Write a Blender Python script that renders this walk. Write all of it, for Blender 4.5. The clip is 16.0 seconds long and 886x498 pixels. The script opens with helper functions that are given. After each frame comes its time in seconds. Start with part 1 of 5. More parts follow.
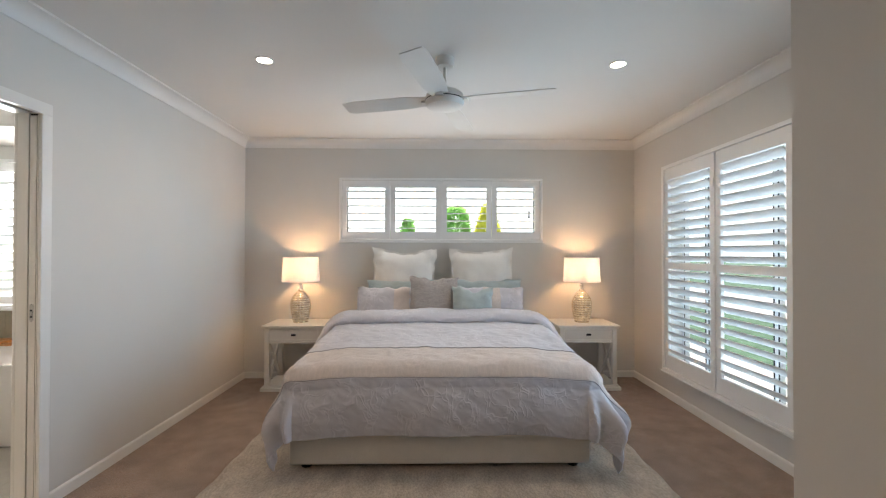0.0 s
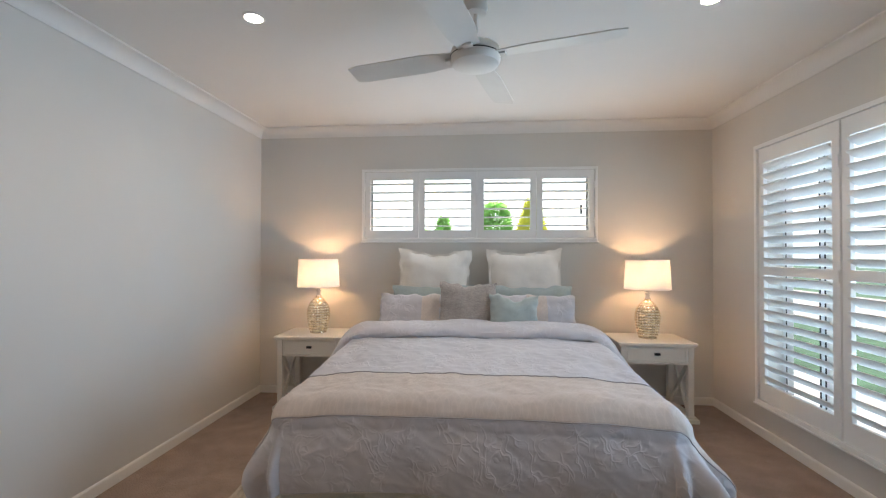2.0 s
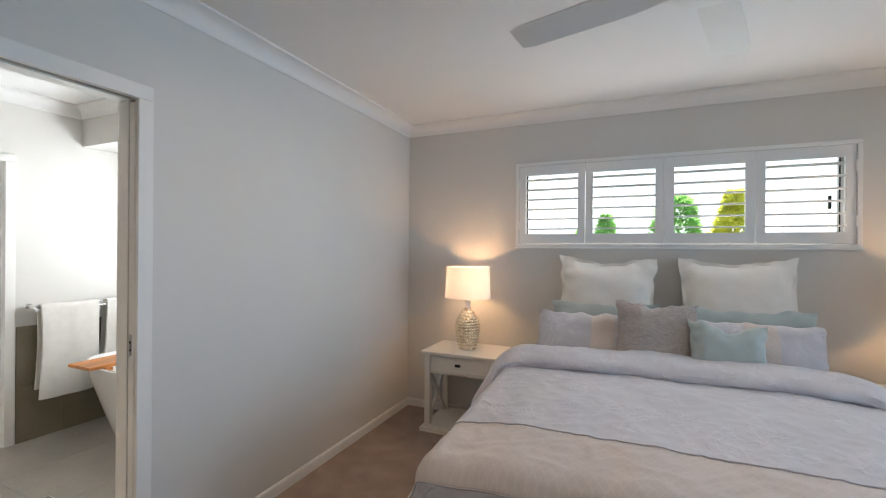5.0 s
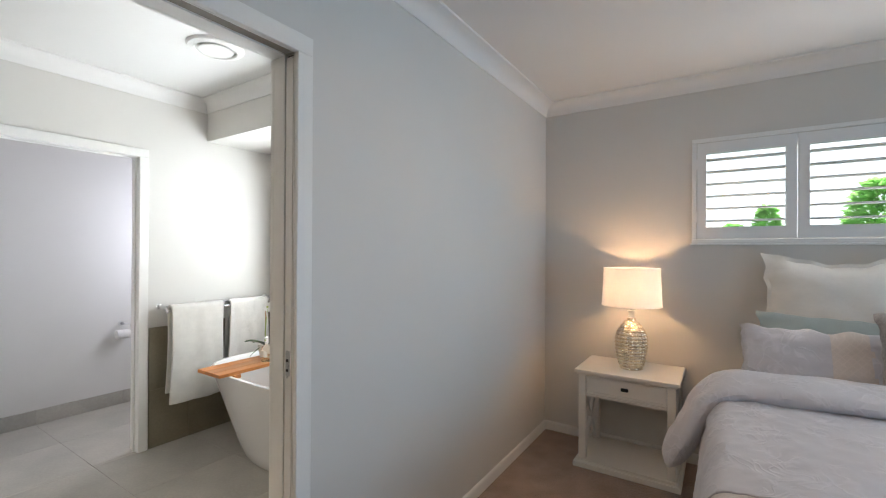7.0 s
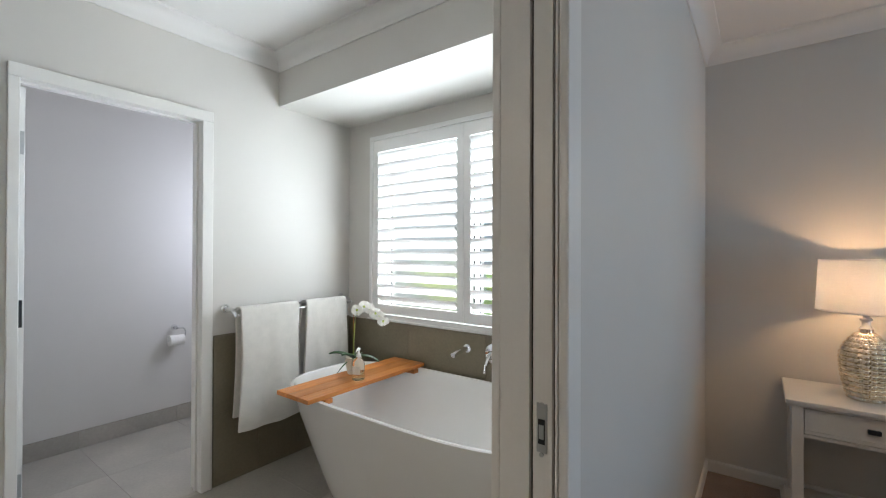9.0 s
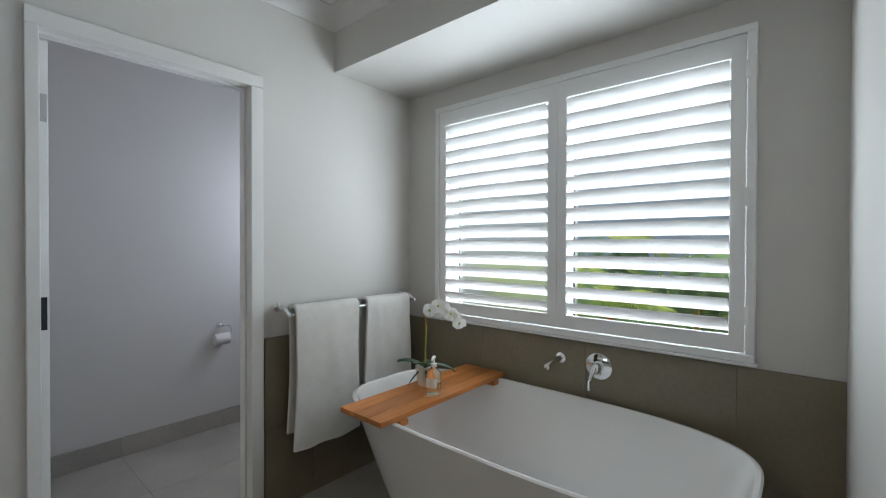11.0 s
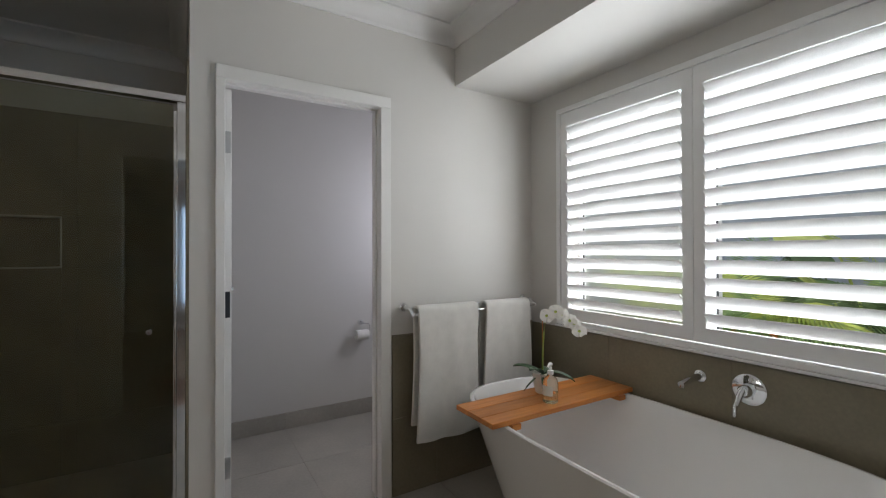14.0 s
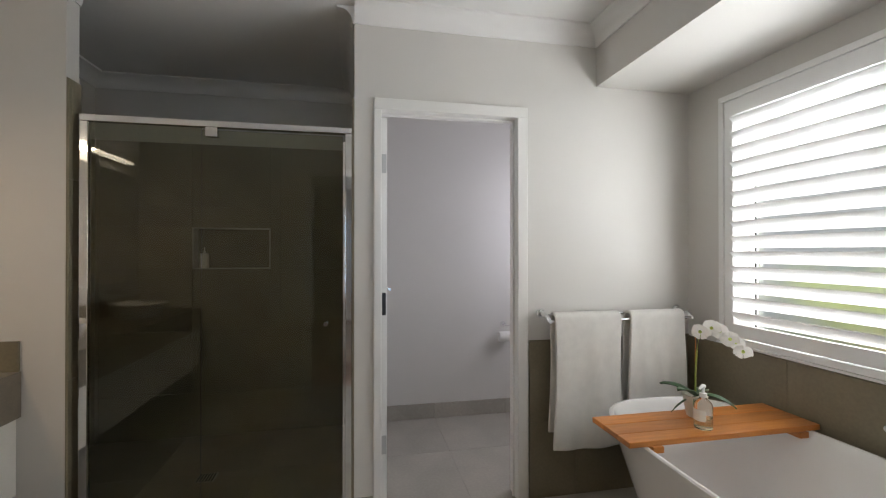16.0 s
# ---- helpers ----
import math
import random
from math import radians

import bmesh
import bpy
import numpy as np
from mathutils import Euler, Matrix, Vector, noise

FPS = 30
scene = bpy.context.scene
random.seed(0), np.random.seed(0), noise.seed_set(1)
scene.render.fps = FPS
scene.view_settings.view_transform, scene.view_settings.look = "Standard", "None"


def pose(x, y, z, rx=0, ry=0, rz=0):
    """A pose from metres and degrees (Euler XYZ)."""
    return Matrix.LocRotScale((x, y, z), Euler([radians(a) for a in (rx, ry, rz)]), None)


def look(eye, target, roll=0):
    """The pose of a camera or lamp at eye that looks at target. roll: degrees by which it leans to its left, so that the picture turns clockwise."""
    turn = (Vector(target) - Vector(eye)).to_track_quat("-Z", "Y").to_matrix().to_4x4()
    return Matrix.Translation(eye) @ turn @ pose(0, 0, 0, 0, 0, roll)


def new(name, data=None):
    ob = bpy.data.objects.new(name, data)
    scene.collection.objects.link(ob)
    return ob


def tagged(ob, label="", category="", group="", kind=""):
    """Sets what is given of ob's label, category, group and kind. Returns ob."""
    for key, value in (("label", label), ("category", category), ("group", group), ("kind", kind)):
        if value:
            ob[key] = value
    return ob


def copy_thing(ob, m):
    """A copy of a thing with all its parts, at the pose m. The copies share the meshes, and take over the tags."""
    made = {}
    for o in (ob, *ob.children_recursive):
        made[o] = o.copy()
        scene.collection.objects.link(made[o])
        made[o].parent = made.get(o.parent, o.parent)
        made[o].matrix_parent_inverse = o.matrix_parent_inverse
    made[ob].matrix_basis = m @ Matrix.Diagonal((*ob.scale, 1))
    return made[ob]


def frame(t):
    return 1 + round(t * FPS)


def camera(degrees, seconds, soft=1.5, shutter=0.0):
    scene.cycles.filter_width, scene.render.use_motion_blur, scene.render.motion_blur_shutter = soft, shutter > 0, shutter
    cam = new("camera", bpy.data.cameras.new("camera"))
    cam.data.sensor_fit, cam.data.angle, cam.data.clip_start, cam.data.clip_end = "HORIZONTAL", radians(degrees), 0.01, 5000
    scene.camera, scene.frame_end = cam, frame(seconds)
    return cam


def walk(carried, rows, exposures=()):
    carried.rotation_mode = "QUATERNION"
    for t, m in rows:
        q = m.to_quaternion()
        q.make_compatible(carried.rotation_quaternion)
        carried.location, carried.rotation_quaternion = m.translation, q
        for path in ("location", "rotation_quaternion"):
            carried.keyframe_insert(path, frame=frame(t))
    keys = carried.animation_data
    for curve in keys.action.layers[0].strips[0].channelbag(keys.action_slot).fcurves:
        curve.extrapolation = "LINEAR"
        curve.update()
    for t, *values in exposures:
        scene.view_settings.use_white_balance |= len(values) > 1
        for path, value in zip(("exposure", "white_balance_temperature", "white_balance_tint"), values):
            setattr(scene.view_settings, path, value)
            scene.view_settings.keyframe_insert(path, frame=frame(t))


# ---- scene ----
cam = camera(92.0, 16.0, soft=1.15)
PATH = [
    (0, (0.112, 0.121, 1.352), (0.146, 2.12, 1.371), 0.1),
    (0.5, (0.128, 0.271, 1.362), (0.123, 2.271, 1.379), 0.1),
    (1, (0.145, 0.41, 1.368), (0.098, 2.409, 1.384), 0.1),
    (1.5, (0.152, 0.578, 1.366), (0.056, 2.576, 1.383), 0.1),
    (2, (0.181, 0.736, 1.357), (0.017, 2.729, 1.38), 0.1),
    (2.5, (0.174, 0.874, 1.369), (-0.051, 2.861, 1.386), 0.1),
    (3, (0.179, 0.975, 1.374), (-0.129, 2.951, 1.396), 0.1),
    (3.2, (0.174, 1.01, 1.381), (-0.172, 2.979, 1.404), 0.2),
    (5.3, (-0.122, 1.274, 1.458), (-0.991, 3.075, 1.456), 0.3),
    (5.5, (-0.172, 1.285, 1.456), (-1.079, 3.067, 1.455), 0.2),
    (6, (-0.327, 1.347, 1.443), (-1.318, 3.084, 1.447), 0.2),
    (6.5, (-0.547, 1.412, 1.43), (-1.596, 3.115, 1.434), 0.3),
    (7, (-0.769, 1.462, 1.422), (-1.861, 3.138, 1.427), 0.3),
    (7.5, (-1.01, 1.504, 1.402), (-2.139, 3.155, 1.407), 0.3),
    (8, (-1.247, 1.559, 1.384), (-2.399, 3.194, 1.391), 0.3),
    (8.5, (-1.472, 1.632, 1.359), (-2.641, 3.255, 1.369), 0.3),
    (9, (-1.686, 1.691, 1.34), (-2.875, 3.299, 1.351), 0.2),
    (9.2, (-1.758, 1.707, 1.342), (-2.958, 3.307, 1.348), 0.2),
    (11.3, (-2.174, 1.888, 1.301), (-3.519, 3.368, 1.29), -0.0),
    (11.5, (-2.167, 1.904, 1.28), (-3.551, 3.349, 1.292), -0.1),
    (12, (-2.187, 1.913, 1.27), (-3.622, 3.306, 1.279), 0.0),
    (12.5, (-2.171, 1.92, 1.277), (-3.671, 3.243, 1.289), -0.0),
    (13, (-2.145, 1.922, 1.287), (-3.71, 3.167, 1.299), -0.0),
    (13.5, (-2.118, 1.913, 1.294), (-3.752, 3.065, 1.309), -0.0),
    (14, (-2.083, 1.915, 1.302), (-3.791, 2.955, 1.315), -0.1),
    (14.5, (-2.043, 1.923, 1.32), (-3.83, 2.82, 1.334), -0.1),
    (15, (-2.014, 1.939, 1.326), (-3.868, 2.688, 1.342), -0.0),
    (15.5, (-1.992, 1.952, 1.34), (-3.909, 2.52, 1.35), -0.0),
    (16, (-1.981, 1.959, 1.342), (-3.943, 2.347, 1.352), 0.0),
]
EXPOSURES = [(0.0, 0.89, 6850, 10), (3.0, 0.72, 6600, 10), (5.5, 0.62, 6500, 9), (7.5, 0.52, 6400, 8), (9.0, 0.14, 6250, 7), (11.5, -0.72, 6050, 6), (12.5, -0.85, 6150, 7), (14.5, -0.58, 6650, 11), (16.0, -0.24, 6750, 11)]
walk(cam, [(t, look(eye, target, roll)) for t, eye, target, roll in PATH], EXPOSURES)

# ---- light ----
world = bpy.data.worlds.new("sky")
scene.world = world
world.use_nodes = True
wn = world.node_tree.nodes
sky = wn.new("ShaderNodeTexSky")
sky.sky_type = 'NISHITA'
sky.sun_disc = False
sky.sun_elevation = radians(62)
sky.sun_rotation = radians(4)
sky.air_density, sky.dust_density, sky.ozone_density = 1.0, 2.5, 1.0
wn["Background"].inputs["Strength"].default_value = 0.15
world.node_tree.links.new(sky.outputs[0], wn["Background"].inputs["Color"])
sun = new("sun", bpy.data.lights.new("sun", 'SUN'))
sun.data.energy, sun.data.angle, sun.data.color = 5.0, radians(2), (1.0, 0.96, 0.9)
sun.matrix_world = look((1.4, 20.0, 37.7), (0, 0, 0))


def lamp(name, kind, m, watts, color, size=0.05):
    ob = new(name, bpy.data.lights.new(name, kind))
    ob.data.energy, ob.data.color = watts, color
    if kind == 'AREA':
        ob.data.shape, ob.data.size = 'DISK', size
    else:
        ob.data.shadow_soft_size = size
    ob.matrix_world = m
    return ob


WARM, NEUTRAL = (1.0, 0.60, 0.31), (1.0, 0.71, 0.47)
# The third downlight is unseen, added to brighten the bed foot and door jamb.
DOWNLIGHTS = [(-0.978, 2.848), (1.29, 2.86), (-0.95, 0.35)]
BEDSIDE_LAMPS = [(-1.274, 4.548), (1.63, 4.548)]
for (px, py), watts in zip(DOWNLIGHTS, (10.5, 10.5, 18)):
    lamp("downlight_lamp", 'SPOT', pose(px, py, 2.545), watts, NEUTRAL, 0.045).data.spot_size = radians(172)
for ob in scene.objects:
    if ob.name.startswith("downlight_lamp"):
        ob.data.spot_blend = 1.0
for px, py in BEDSIDE_LAMPS:
    lamp("bulb_lamp", 'POINT', pose(px, py, 1.17), 9, WARM, 0.04)
DAY, COOL, SKYLIGHT = (0.89, 0.94, 1.0), (0.45, 0.70, 1.0), (0.52, 0.76, 1.0)
# Added area lamps stand in for daylight, some on the shutters' room side.
for name, m, wide, high, watts, tint in (("bath_window_light", look((-3.12, 3.965, 1.5), (-3.12, 0, 1.5)), 1.5, 1.2, 52, DAY),
                                         ("bath_window_light", look((-3.12, 3.785, 1.38), (-3.12, 0, 1.38)), 1.4, 0.9, 11, DAY),
                                         ("side_window_light", look((2.41, 2.94, 1.22), (-2, 2.94, 1.2)), 2.05, 1.75, 15, SKYLIGHT),
                                         ("side_window_light", look((2.2, 2.95, 1.25), (-2, 2.95, 1.2)), 2.0, 1.6, 8.5, COOL),
                                         ("bed_window_light", look((0.19, 4.75, 1.82), (0.19, 0, 1.7)), 2.0, 0.48, 5, DAY),
                                         # Added fill for the toilet room, from a window that is never in view.
                                         ("toilet_window_light", look((-4.85, 3.83, 1.6), (-4.85, 0, 1.2)), 0.5, 0.9, 13, (0.81, 0.835, 1.0))):
    ob = lamp(name, 'AREA', m, watts, tint)
    ob.data.shape, ob.data.size, ob.data.size_y = 'RECTANGLE', wide, high
    if tint == COOL:
        ob.data.spread = radians(95)
lamp("vanity_lamp", 'AREA', pose(-3.0, 0.10, 2.06), 8, (1.0, 0.74, 0.5), 0.1)


# ---- materials ----
def mat(name, color, rough=0.5, vary=0.06, scale=6.0, fine=0.0, fine_scale=200.0, bump=0.0, bump_scale=None,
        metal=0.0, coat=0.0, second=None, stretch=None, spec=None, trans=0.0, ior=1.45, sheen=0.0, random_vary=0.0):
    """A procedural material: base colour broken at two scales, with relief."""
    m = bpy.data.materials.new(name)
    m.use_nodes = True
    nt = m.node_tree
    n, link = nt.nodes, nt.links.new
    b = n["Principled BSDF"]
    b.inputs["Roughness"].default_value = rough
    b.inputs["Metallic"].default_value = metal
    b.inputs["Coat Weight"].default_value = coat
    b.inputs["Transmission Weight"].default_value = trans
    b.inputs["IOR"].default_value = ior
    b.inputs["Sheen Weight"].default_value = sheen
    if spec is not None:
        b.inputs["Specular IOR Level"].default_value = spec
    tc = n.new("ShaderNodeTexCoord")
    vec = tc.outputs["Object"]
    if stretch:
        mp = n.new("ShaderNodeMapping")
        mp.inputs["Scale"].default_value = stretch
        link(vec, mp.inputs["Vector"])
        vec = mp.outputs["Vector"]
    big = n.new("ShaderNodeTexNoise")
    big.inputs["Scale"].default_value, big.inputs["Detail"].default_value = scale, 5
    link(vec, big.inputs["Vector"])
    ramp = n.new("ShaderNodeValToRGB")
    c2 = second or tuple(max(0, c * (1 - vary)) for c in color)
    c1 = color if second else tuple(min(1, c * (1 + vary)) for c in color)
    ramp.color_ramp.elements[0].position, ramp.color_ramp.elements[1].position = 0.3, 0.7
    ramp.color_ramp.elements[0].color, ramp.color_ramp.elements[1].color = (*c2, 1), (*c1, 1)
    link(big.outputs["Fac"], ramp.inputs["Fac"])
    col = ramp.outputs["Color"]
    small = n.new("ShaderNodeTexNoise")
    small.inputs["Scale"].default_value, small.inputs["Detail"].default_value = fine_scale, 3
    link(vec, small.inputs["Vector"])
    if fine:
        mr = n.new("ShaderNodeMapRange")
        mr.inputs["From Min"].default_value, mr.inputs["From Max"].default_value = 0.3, 0.7
        mr.inputs["To Min"].default_value, mr.inputs["To Max"].default_value = 1 - fine, 1 + fine
        link(small.outputs["Fac"], mr.inputs["Value"])
        mx = n.new("ShaderNodeVectorMath")
        mx.operation = 'SCALE'
        link(col, mx.inputs[0])
        link(mr.outputs[0], mx.inputs["Scale"])
        col = mx.outputs[0]
    if random_vary:
        oi = n.new("ShaderNodeObjectInfo")
        mr = n.new("ShaderNodeMapRange")
        mr.inputs["To Min"].default_value, mr.inputs["To Max"].default_value = 1 - random_vary, 1 + random_vary
        link(oi.outputs["Random"], mr.inputs["Value"])
        mx = n.new("ShaderNodeVectorMath")
        mx.operation = 'SCALE'
        link(col, mx.inputs[0])
        link(mr.outputs[0], mx.inputs["Scale"])
        col = mx.outputs[0]
    link(col, b.inputs["Base Color"])
    if bump:
        src = small
        if bump_scale:
            src = n.new("ShaderNodeTexNoise")
            src.inputs["Scale"].default_value, src.inputs["Detail"].default_value = bump_scale, 4
            link(vec, src.inputs["Vector"])
        bp = n.new("ShaderNodeBump")
        bp.inputs["Strength"].default_value, bp.inputs["Distance"].default_value = bump, 0.01
        link(src.outputs["Fac"], bp.inputs["Height"])
        link(bp.outputs["Normal"], b.inputs["Normal"])
    return m


def glow(name, color, strength):
    m = bpy.data.materials.new(name)
    m.use_nodes = True
    b = m.node_tree.nodes["Principled BSDF"]
    b.inputs["Base Color"].default_value = (0.9, 0.9, 0.88, 1)
    b.inputs["Emission Color"].default_value = (*color, 1)
    b.inputs["Emission Strength"].default_value = strength
    return m


def translucent(name, color, amount, vary=0.04, random_vary=0.0):
    """Thin cloth or leaf that lets part of the light through."""
    m = mat(name, color, 0.8, vary, 8, 0.06, 300, 0.1, random_vary=random_vary)
    nt = m.node_tree
    tr = nt.nodes.new("ShaderNodeBsdfTranslucent")
    nt.links.new(nt.nodes["Principled BSDF"].inputs["Base Color"].links[0].from_socket, tr.inputs["Color"])
    mix = nt.nodes.new("ShaderNodeMixShader")
    mix.inputs[0].default_value = amount
    nt.links.new(nt.nodes["Principled BSDF"].outputs[0], mix.inputs[1])
    nt.links.new(tr.outputs[0], mix.inputs[2])
    nt.links.new(mix.outputs[0], nt.nodes["Material Output"].inputs["Surface"])
    return m


WALL = mat("wall_paint", (0.66, 0.64, 0.605), 0.55, 0.02, 1.5, 0.015, 400, 0.05, 350)
CEIL = mat("ceiling_paint", (0.78, 0.77, 0.75), 0.8, 0.015, 1.2, 0.01, 300, 0.03)
TRIM = mat("white_gloss_trim", (0.8, 0.79, 0.76), 0.32, 0.02, 3, 0.01, 200, 0.02, 60)
SHUTTER = mat("white_shutter_paint", (0.84, 0.84, 0.83), 0.35, 0.015, 3, 0.01, 150, 0.02, 80)
LOUVER = translucent("white_louver_board", (0.84, 0.84, 0.83), 0.22)
CARPET = mat("taupe_carpet", (0.30, 0.21, 0.16), 0.95, 0.2, 7, 0.28, 110, 0.8, None, sheen=0.25)
RUG = mat("pale_rug", (0.54, 0.46, 0.375), 0.95, 0.3, 6, 0.2, 70, 0.6, None, sheen=0.2, second=(0.38, 0.315, 0.25), stretch=(1.6, 0.8, 1))
TILE = mat("grey_stone_tile", (0.43, 0.40, 0.35), 0.42, 0.12, 2.5, 0.05, 60, 0.04, 40, second=(0.33, 0.31, 0.27), random_vary=0.04)
WALLTILE = mat("taupe_wall_tile", (0.25, 0.22, 0.155), 0.4, 0.1, 3, 0.06, 70, 0.03, 50, second=(0.20, 0.175, 0.12), random_vary=0.06)
GROUT = mat("grout", (0.35, 0.325, 0.285), 0.9, 0.05, 30)
DARKGROUT = mat("taupe_grout", (0.21, 0.185, 0.13), 0.9, 0.05, 30)
CHROME = mat("chrome", (0.82, 0.83, 0.84), 0.06, 0.01, 10, metal=1.0)
STEEL = mat("brushed_steel", (0.55, 0.55, 0.54), 0.28, 0.04, 20, metal=1.0)
BLACK = mat("black_metal", (0.02, 0.02, 0.022), 0.4, 0.1, 20)
CAVITY_SHADE = mat("painted_cavity_shade", (0.06, 0.058, 0.054), 0.9, 0.1, 10)
PORCELAIN = mat("white_acrylic", (0.83, 0.82, 0.8), 0.16, 0.01, 4, coat=0.4)
TIMBER = mat("oiled_timber", (0.60, 0.235, 0.06), 0.32, 0.2, 4, 0.1, 60, 0.08, None, second=(0.46, 0.16, 0.035), stretch=(14, 1.2, 14), random_vary=0.2)
TOWEL = mat("white_towel", (0.8, 0.78, 0.73), 0.95, 0.04, 20, 0.06, 500, 0.5, None, sheen=0.4)
LACQUER = mat("white_lacquer", (0.78, 0.75, 0.69), 0.34, 0.02, 5, 0.01, 90, 0.02, 40)
STONE = mat("vanity_stone", (0.2, 0.17, 0.13), 0.3, 0.08, 20, 0.1, 300)
LINEN = mat("white_linen", (0.78, 0.75, 0.7), 0.9, 0.04, 6, 0.05, 500, 0.12, 30, sheen=0.3)
AQUA = mat("aqua_linen", (0.41, 0.475, 0.47), 0.85, 0.06, 8, 0.05, 500, 0.25, None, sheen=0.3)
GREYWEAVE = mat("grey_weave", (0.54, 0.49, 0.46), 0.95, 0.22, 60, 0.3, 330, 0.7, None, second=(0.40, 0.36, 0.33), stretch=(0.5, 1.6, 1.6))
DUVET = mat("silver_jacquard", (0.56, 0.545, 0.58), 0.55, 0.05, 5, 0.04, 400, 0.22, 12, sheen=0.3)


def leaf_strokes(m):
    """Fine raised leaf strokes woven into satin: broken, curved lines, their sheen painted in as lighter colour."""
    nt = m.node_tree
    n, link = nt.nodes, nt.links.new
    b = n["Principled BSDF"]
    tc = n.new("ShaderNodeTexCoord")
    warp = n.new("ShaderNodeTexNoise")
    warp.inputs["Scale"].default_value, warp.inputs["Detail"].default_value = 7.0, 2
    add = n.new("ShaderNodeVectorMath")
    add.operation = 'MULTIPLY_ADD'
    add.inputs[1].default_value = (0.30, 0.30, 0.30)
    link(tc.outputs["Object"], warp.inputs["Vector"])
    link(warp.outputs["Color"], add.inputs[0])
    link(tc.outputs["Object"], add.inputs[2])
    mp = n.new("ShaderNodeMapping")
    mp.inputs["Rotation"].default_value = (0.3, 0.2, 0.6)
    mp.inputs["Scale"].default_value = (1.0, 0.42, 0.6)
    link(add.outputs[0], mp.inputs["Vector"])
    cells = n.new("ShaderNodeTexVoronoi")
    cells.feature = 'DISTANCE_TO_EDGE'
    cells.inputs["Scale"].default_value = 20.0
    link(mp.outputs["Vector"], cells.inputs["Vector"])
    line = n.new("ShaderNodeMapRange")
    line.inputs["From Max"].default_value, line.inputs["To Min"].default_value, line.inputs["To Max"].default_value = 0.16, 1.0, 0.0
    link(cells.outputs["Distance"], line.inputs["Value"])
    patch = n.new("ShaderNodeTexNoise")
    patch.inputs["Scale"].default_value, patch.inputs["Detail"].default_value = 9.0, 1
    link(tc.outputs["Object"], patch.inputs["Vector"])
    keep = n.new("ShaderNodeMapRange")
    keep.inputs["From Min"].default_value, keep.inputs["From Max"].default_value = 0.42, 0.60
    link(patch.outputs["Fac"], keep.inputs["Value"])
    both = n.new("ShaderNodeMath")
    both.operation = 'MULTIPLY'
    link(line.outputs[0], both.inputs[0])
    link(keep.outputs[0], both.inputs[1])
    gain = n.new("ShaderNodeMapRange")
    gain.inputs["To Min"].default_value, gain.inputs["To Max"].default_value = 1.0, 1.13
    link(both.outputs[0], gain.inputs["Value"])
    tint = n.new("ShaderNodeVectorMath")
    tint.operation = 'SCALE'
    link(b.inputs["Base Color"].links[0].from_socket, tint.inputs[0])
    link(gain.outputs[0], tint.inputs["Scale"])
    link(tint.outputs[0], b.inputs["Base Color"])
    relief = n.new("ShaderNodeBump")
    relief.inputs["Strength"].default_value, relief.inputs["Distance"].default_value = 0.35, 0.006
    link(both.outputs[0], relief.inputs["Height"])
    link(n["Bump"].outputs["Normal"], relief.inputs["Normal"])
    link(relief.outputs["Normal"], b.inputs["Normal"])


def diamond_weave(m, pitch=0.036):
    """A small woven lattice of diamonds across x and along the cloth's fall."""
    nt = m.node_tree
    n, link = nt.nodes, nt.links.new
    b = n["Principled BSDF"]
    tc = n.new("ShaderNodeTexCoord")
    sep = n.new("ShaderNodeSeparateXYZ")
    link(tc.outputs["Object"], sep.inputs[0])

    def math_node(op, a, c):
        q = n.new("ShaderNodeMath")
        q.operation = op
        for k, v in ((0, a), (1, c)):
            if isinstance(v, (int, float)):
                q.inputs[k].default_value = v
            elif v is not None:
                link(v, q.inputs[k])
        return q.outputs[0]
    fall = math_node('SUBTRACT', sep.outputs["Y"], sep.outputs["Z"])
    waves = []
    for op in ('ADD', 'SUBTRACT'):
        t = math_node('MULTIPLY', math_node(op, sep.outputs["X"], fall), math.pi / pitch)
        waves.append(math_node('ABSOLUTE', math_node('SINE', t, None), None))
    low = math_node('MINIMUM', waves[0], waves[1])
    lattice = n.new("ShaderNodeMapRange")
    lattice.inputs["From Max"].default_value, lattice.inputs["To Min"].default_value, lattice.inputs["To Max"].default_value = 0.45, 1.05, 0.98
    link(low, lattice.inputs["Value"])
    tint = n.new("ShaderNodeVectorMath")
    tint.operation = 'SCALE'
    link(b.inputs["Base Color"].links[0].from_socket, tint.inputs[0])
    link(lattice.outputs[0], tint.inputs["Scale"])
    link(tint.outputs[0], b.inputs["Base Color"])
    relief = n.new("ShaderNodeBump")
    relief.inputs["Strength"].default_value, relief.inputs["Distance"].default_value = 0.25, 0.003
    link(lattice.outputs[0], relief.inputs["Height"])
    link(n["Bump"].outputs["Normal"], relief.inputs["Normal"])
    link(relief.outputs["Normal"], b.inputs["Normal"])


leaf_strokes(DUVET)
BAND = mat("blush_weave", (0.66, 0.585, 0.54), 0.88, 0.04, 12, 0.06, 430, 0.25, None, sheen=0.2)
diamond_weave(BAND)
PIPING = mat("piping", (0.46, 0.43, 0.44), 0.8, 0.05, 30)
VALANCE = mat("cream_base_fabric", (0.72, 0.68, 0.62), 0.9, 0.03, 12, 0.07, 500, 0.3)
SHEET = mat("blue_grey_sheet", (0.36, 0.38, 0.44), 0.9, 0.04, 12, 0.05, 500, 0.2)
SHADE = translucent("lampshade_cloth", (0.80, 0.79, 0.80), 0.22)
MERCURY = mat("mercury_glass", (0.84, 0.74, 0.58), 0.16, 0.2, 30, 0.1, 200, 0.05, None, metal=1.0)
FANWHITE = mat("white_fan_plastic", (0.72, 0.71, 0.68), 0.4, 0.02, 8)
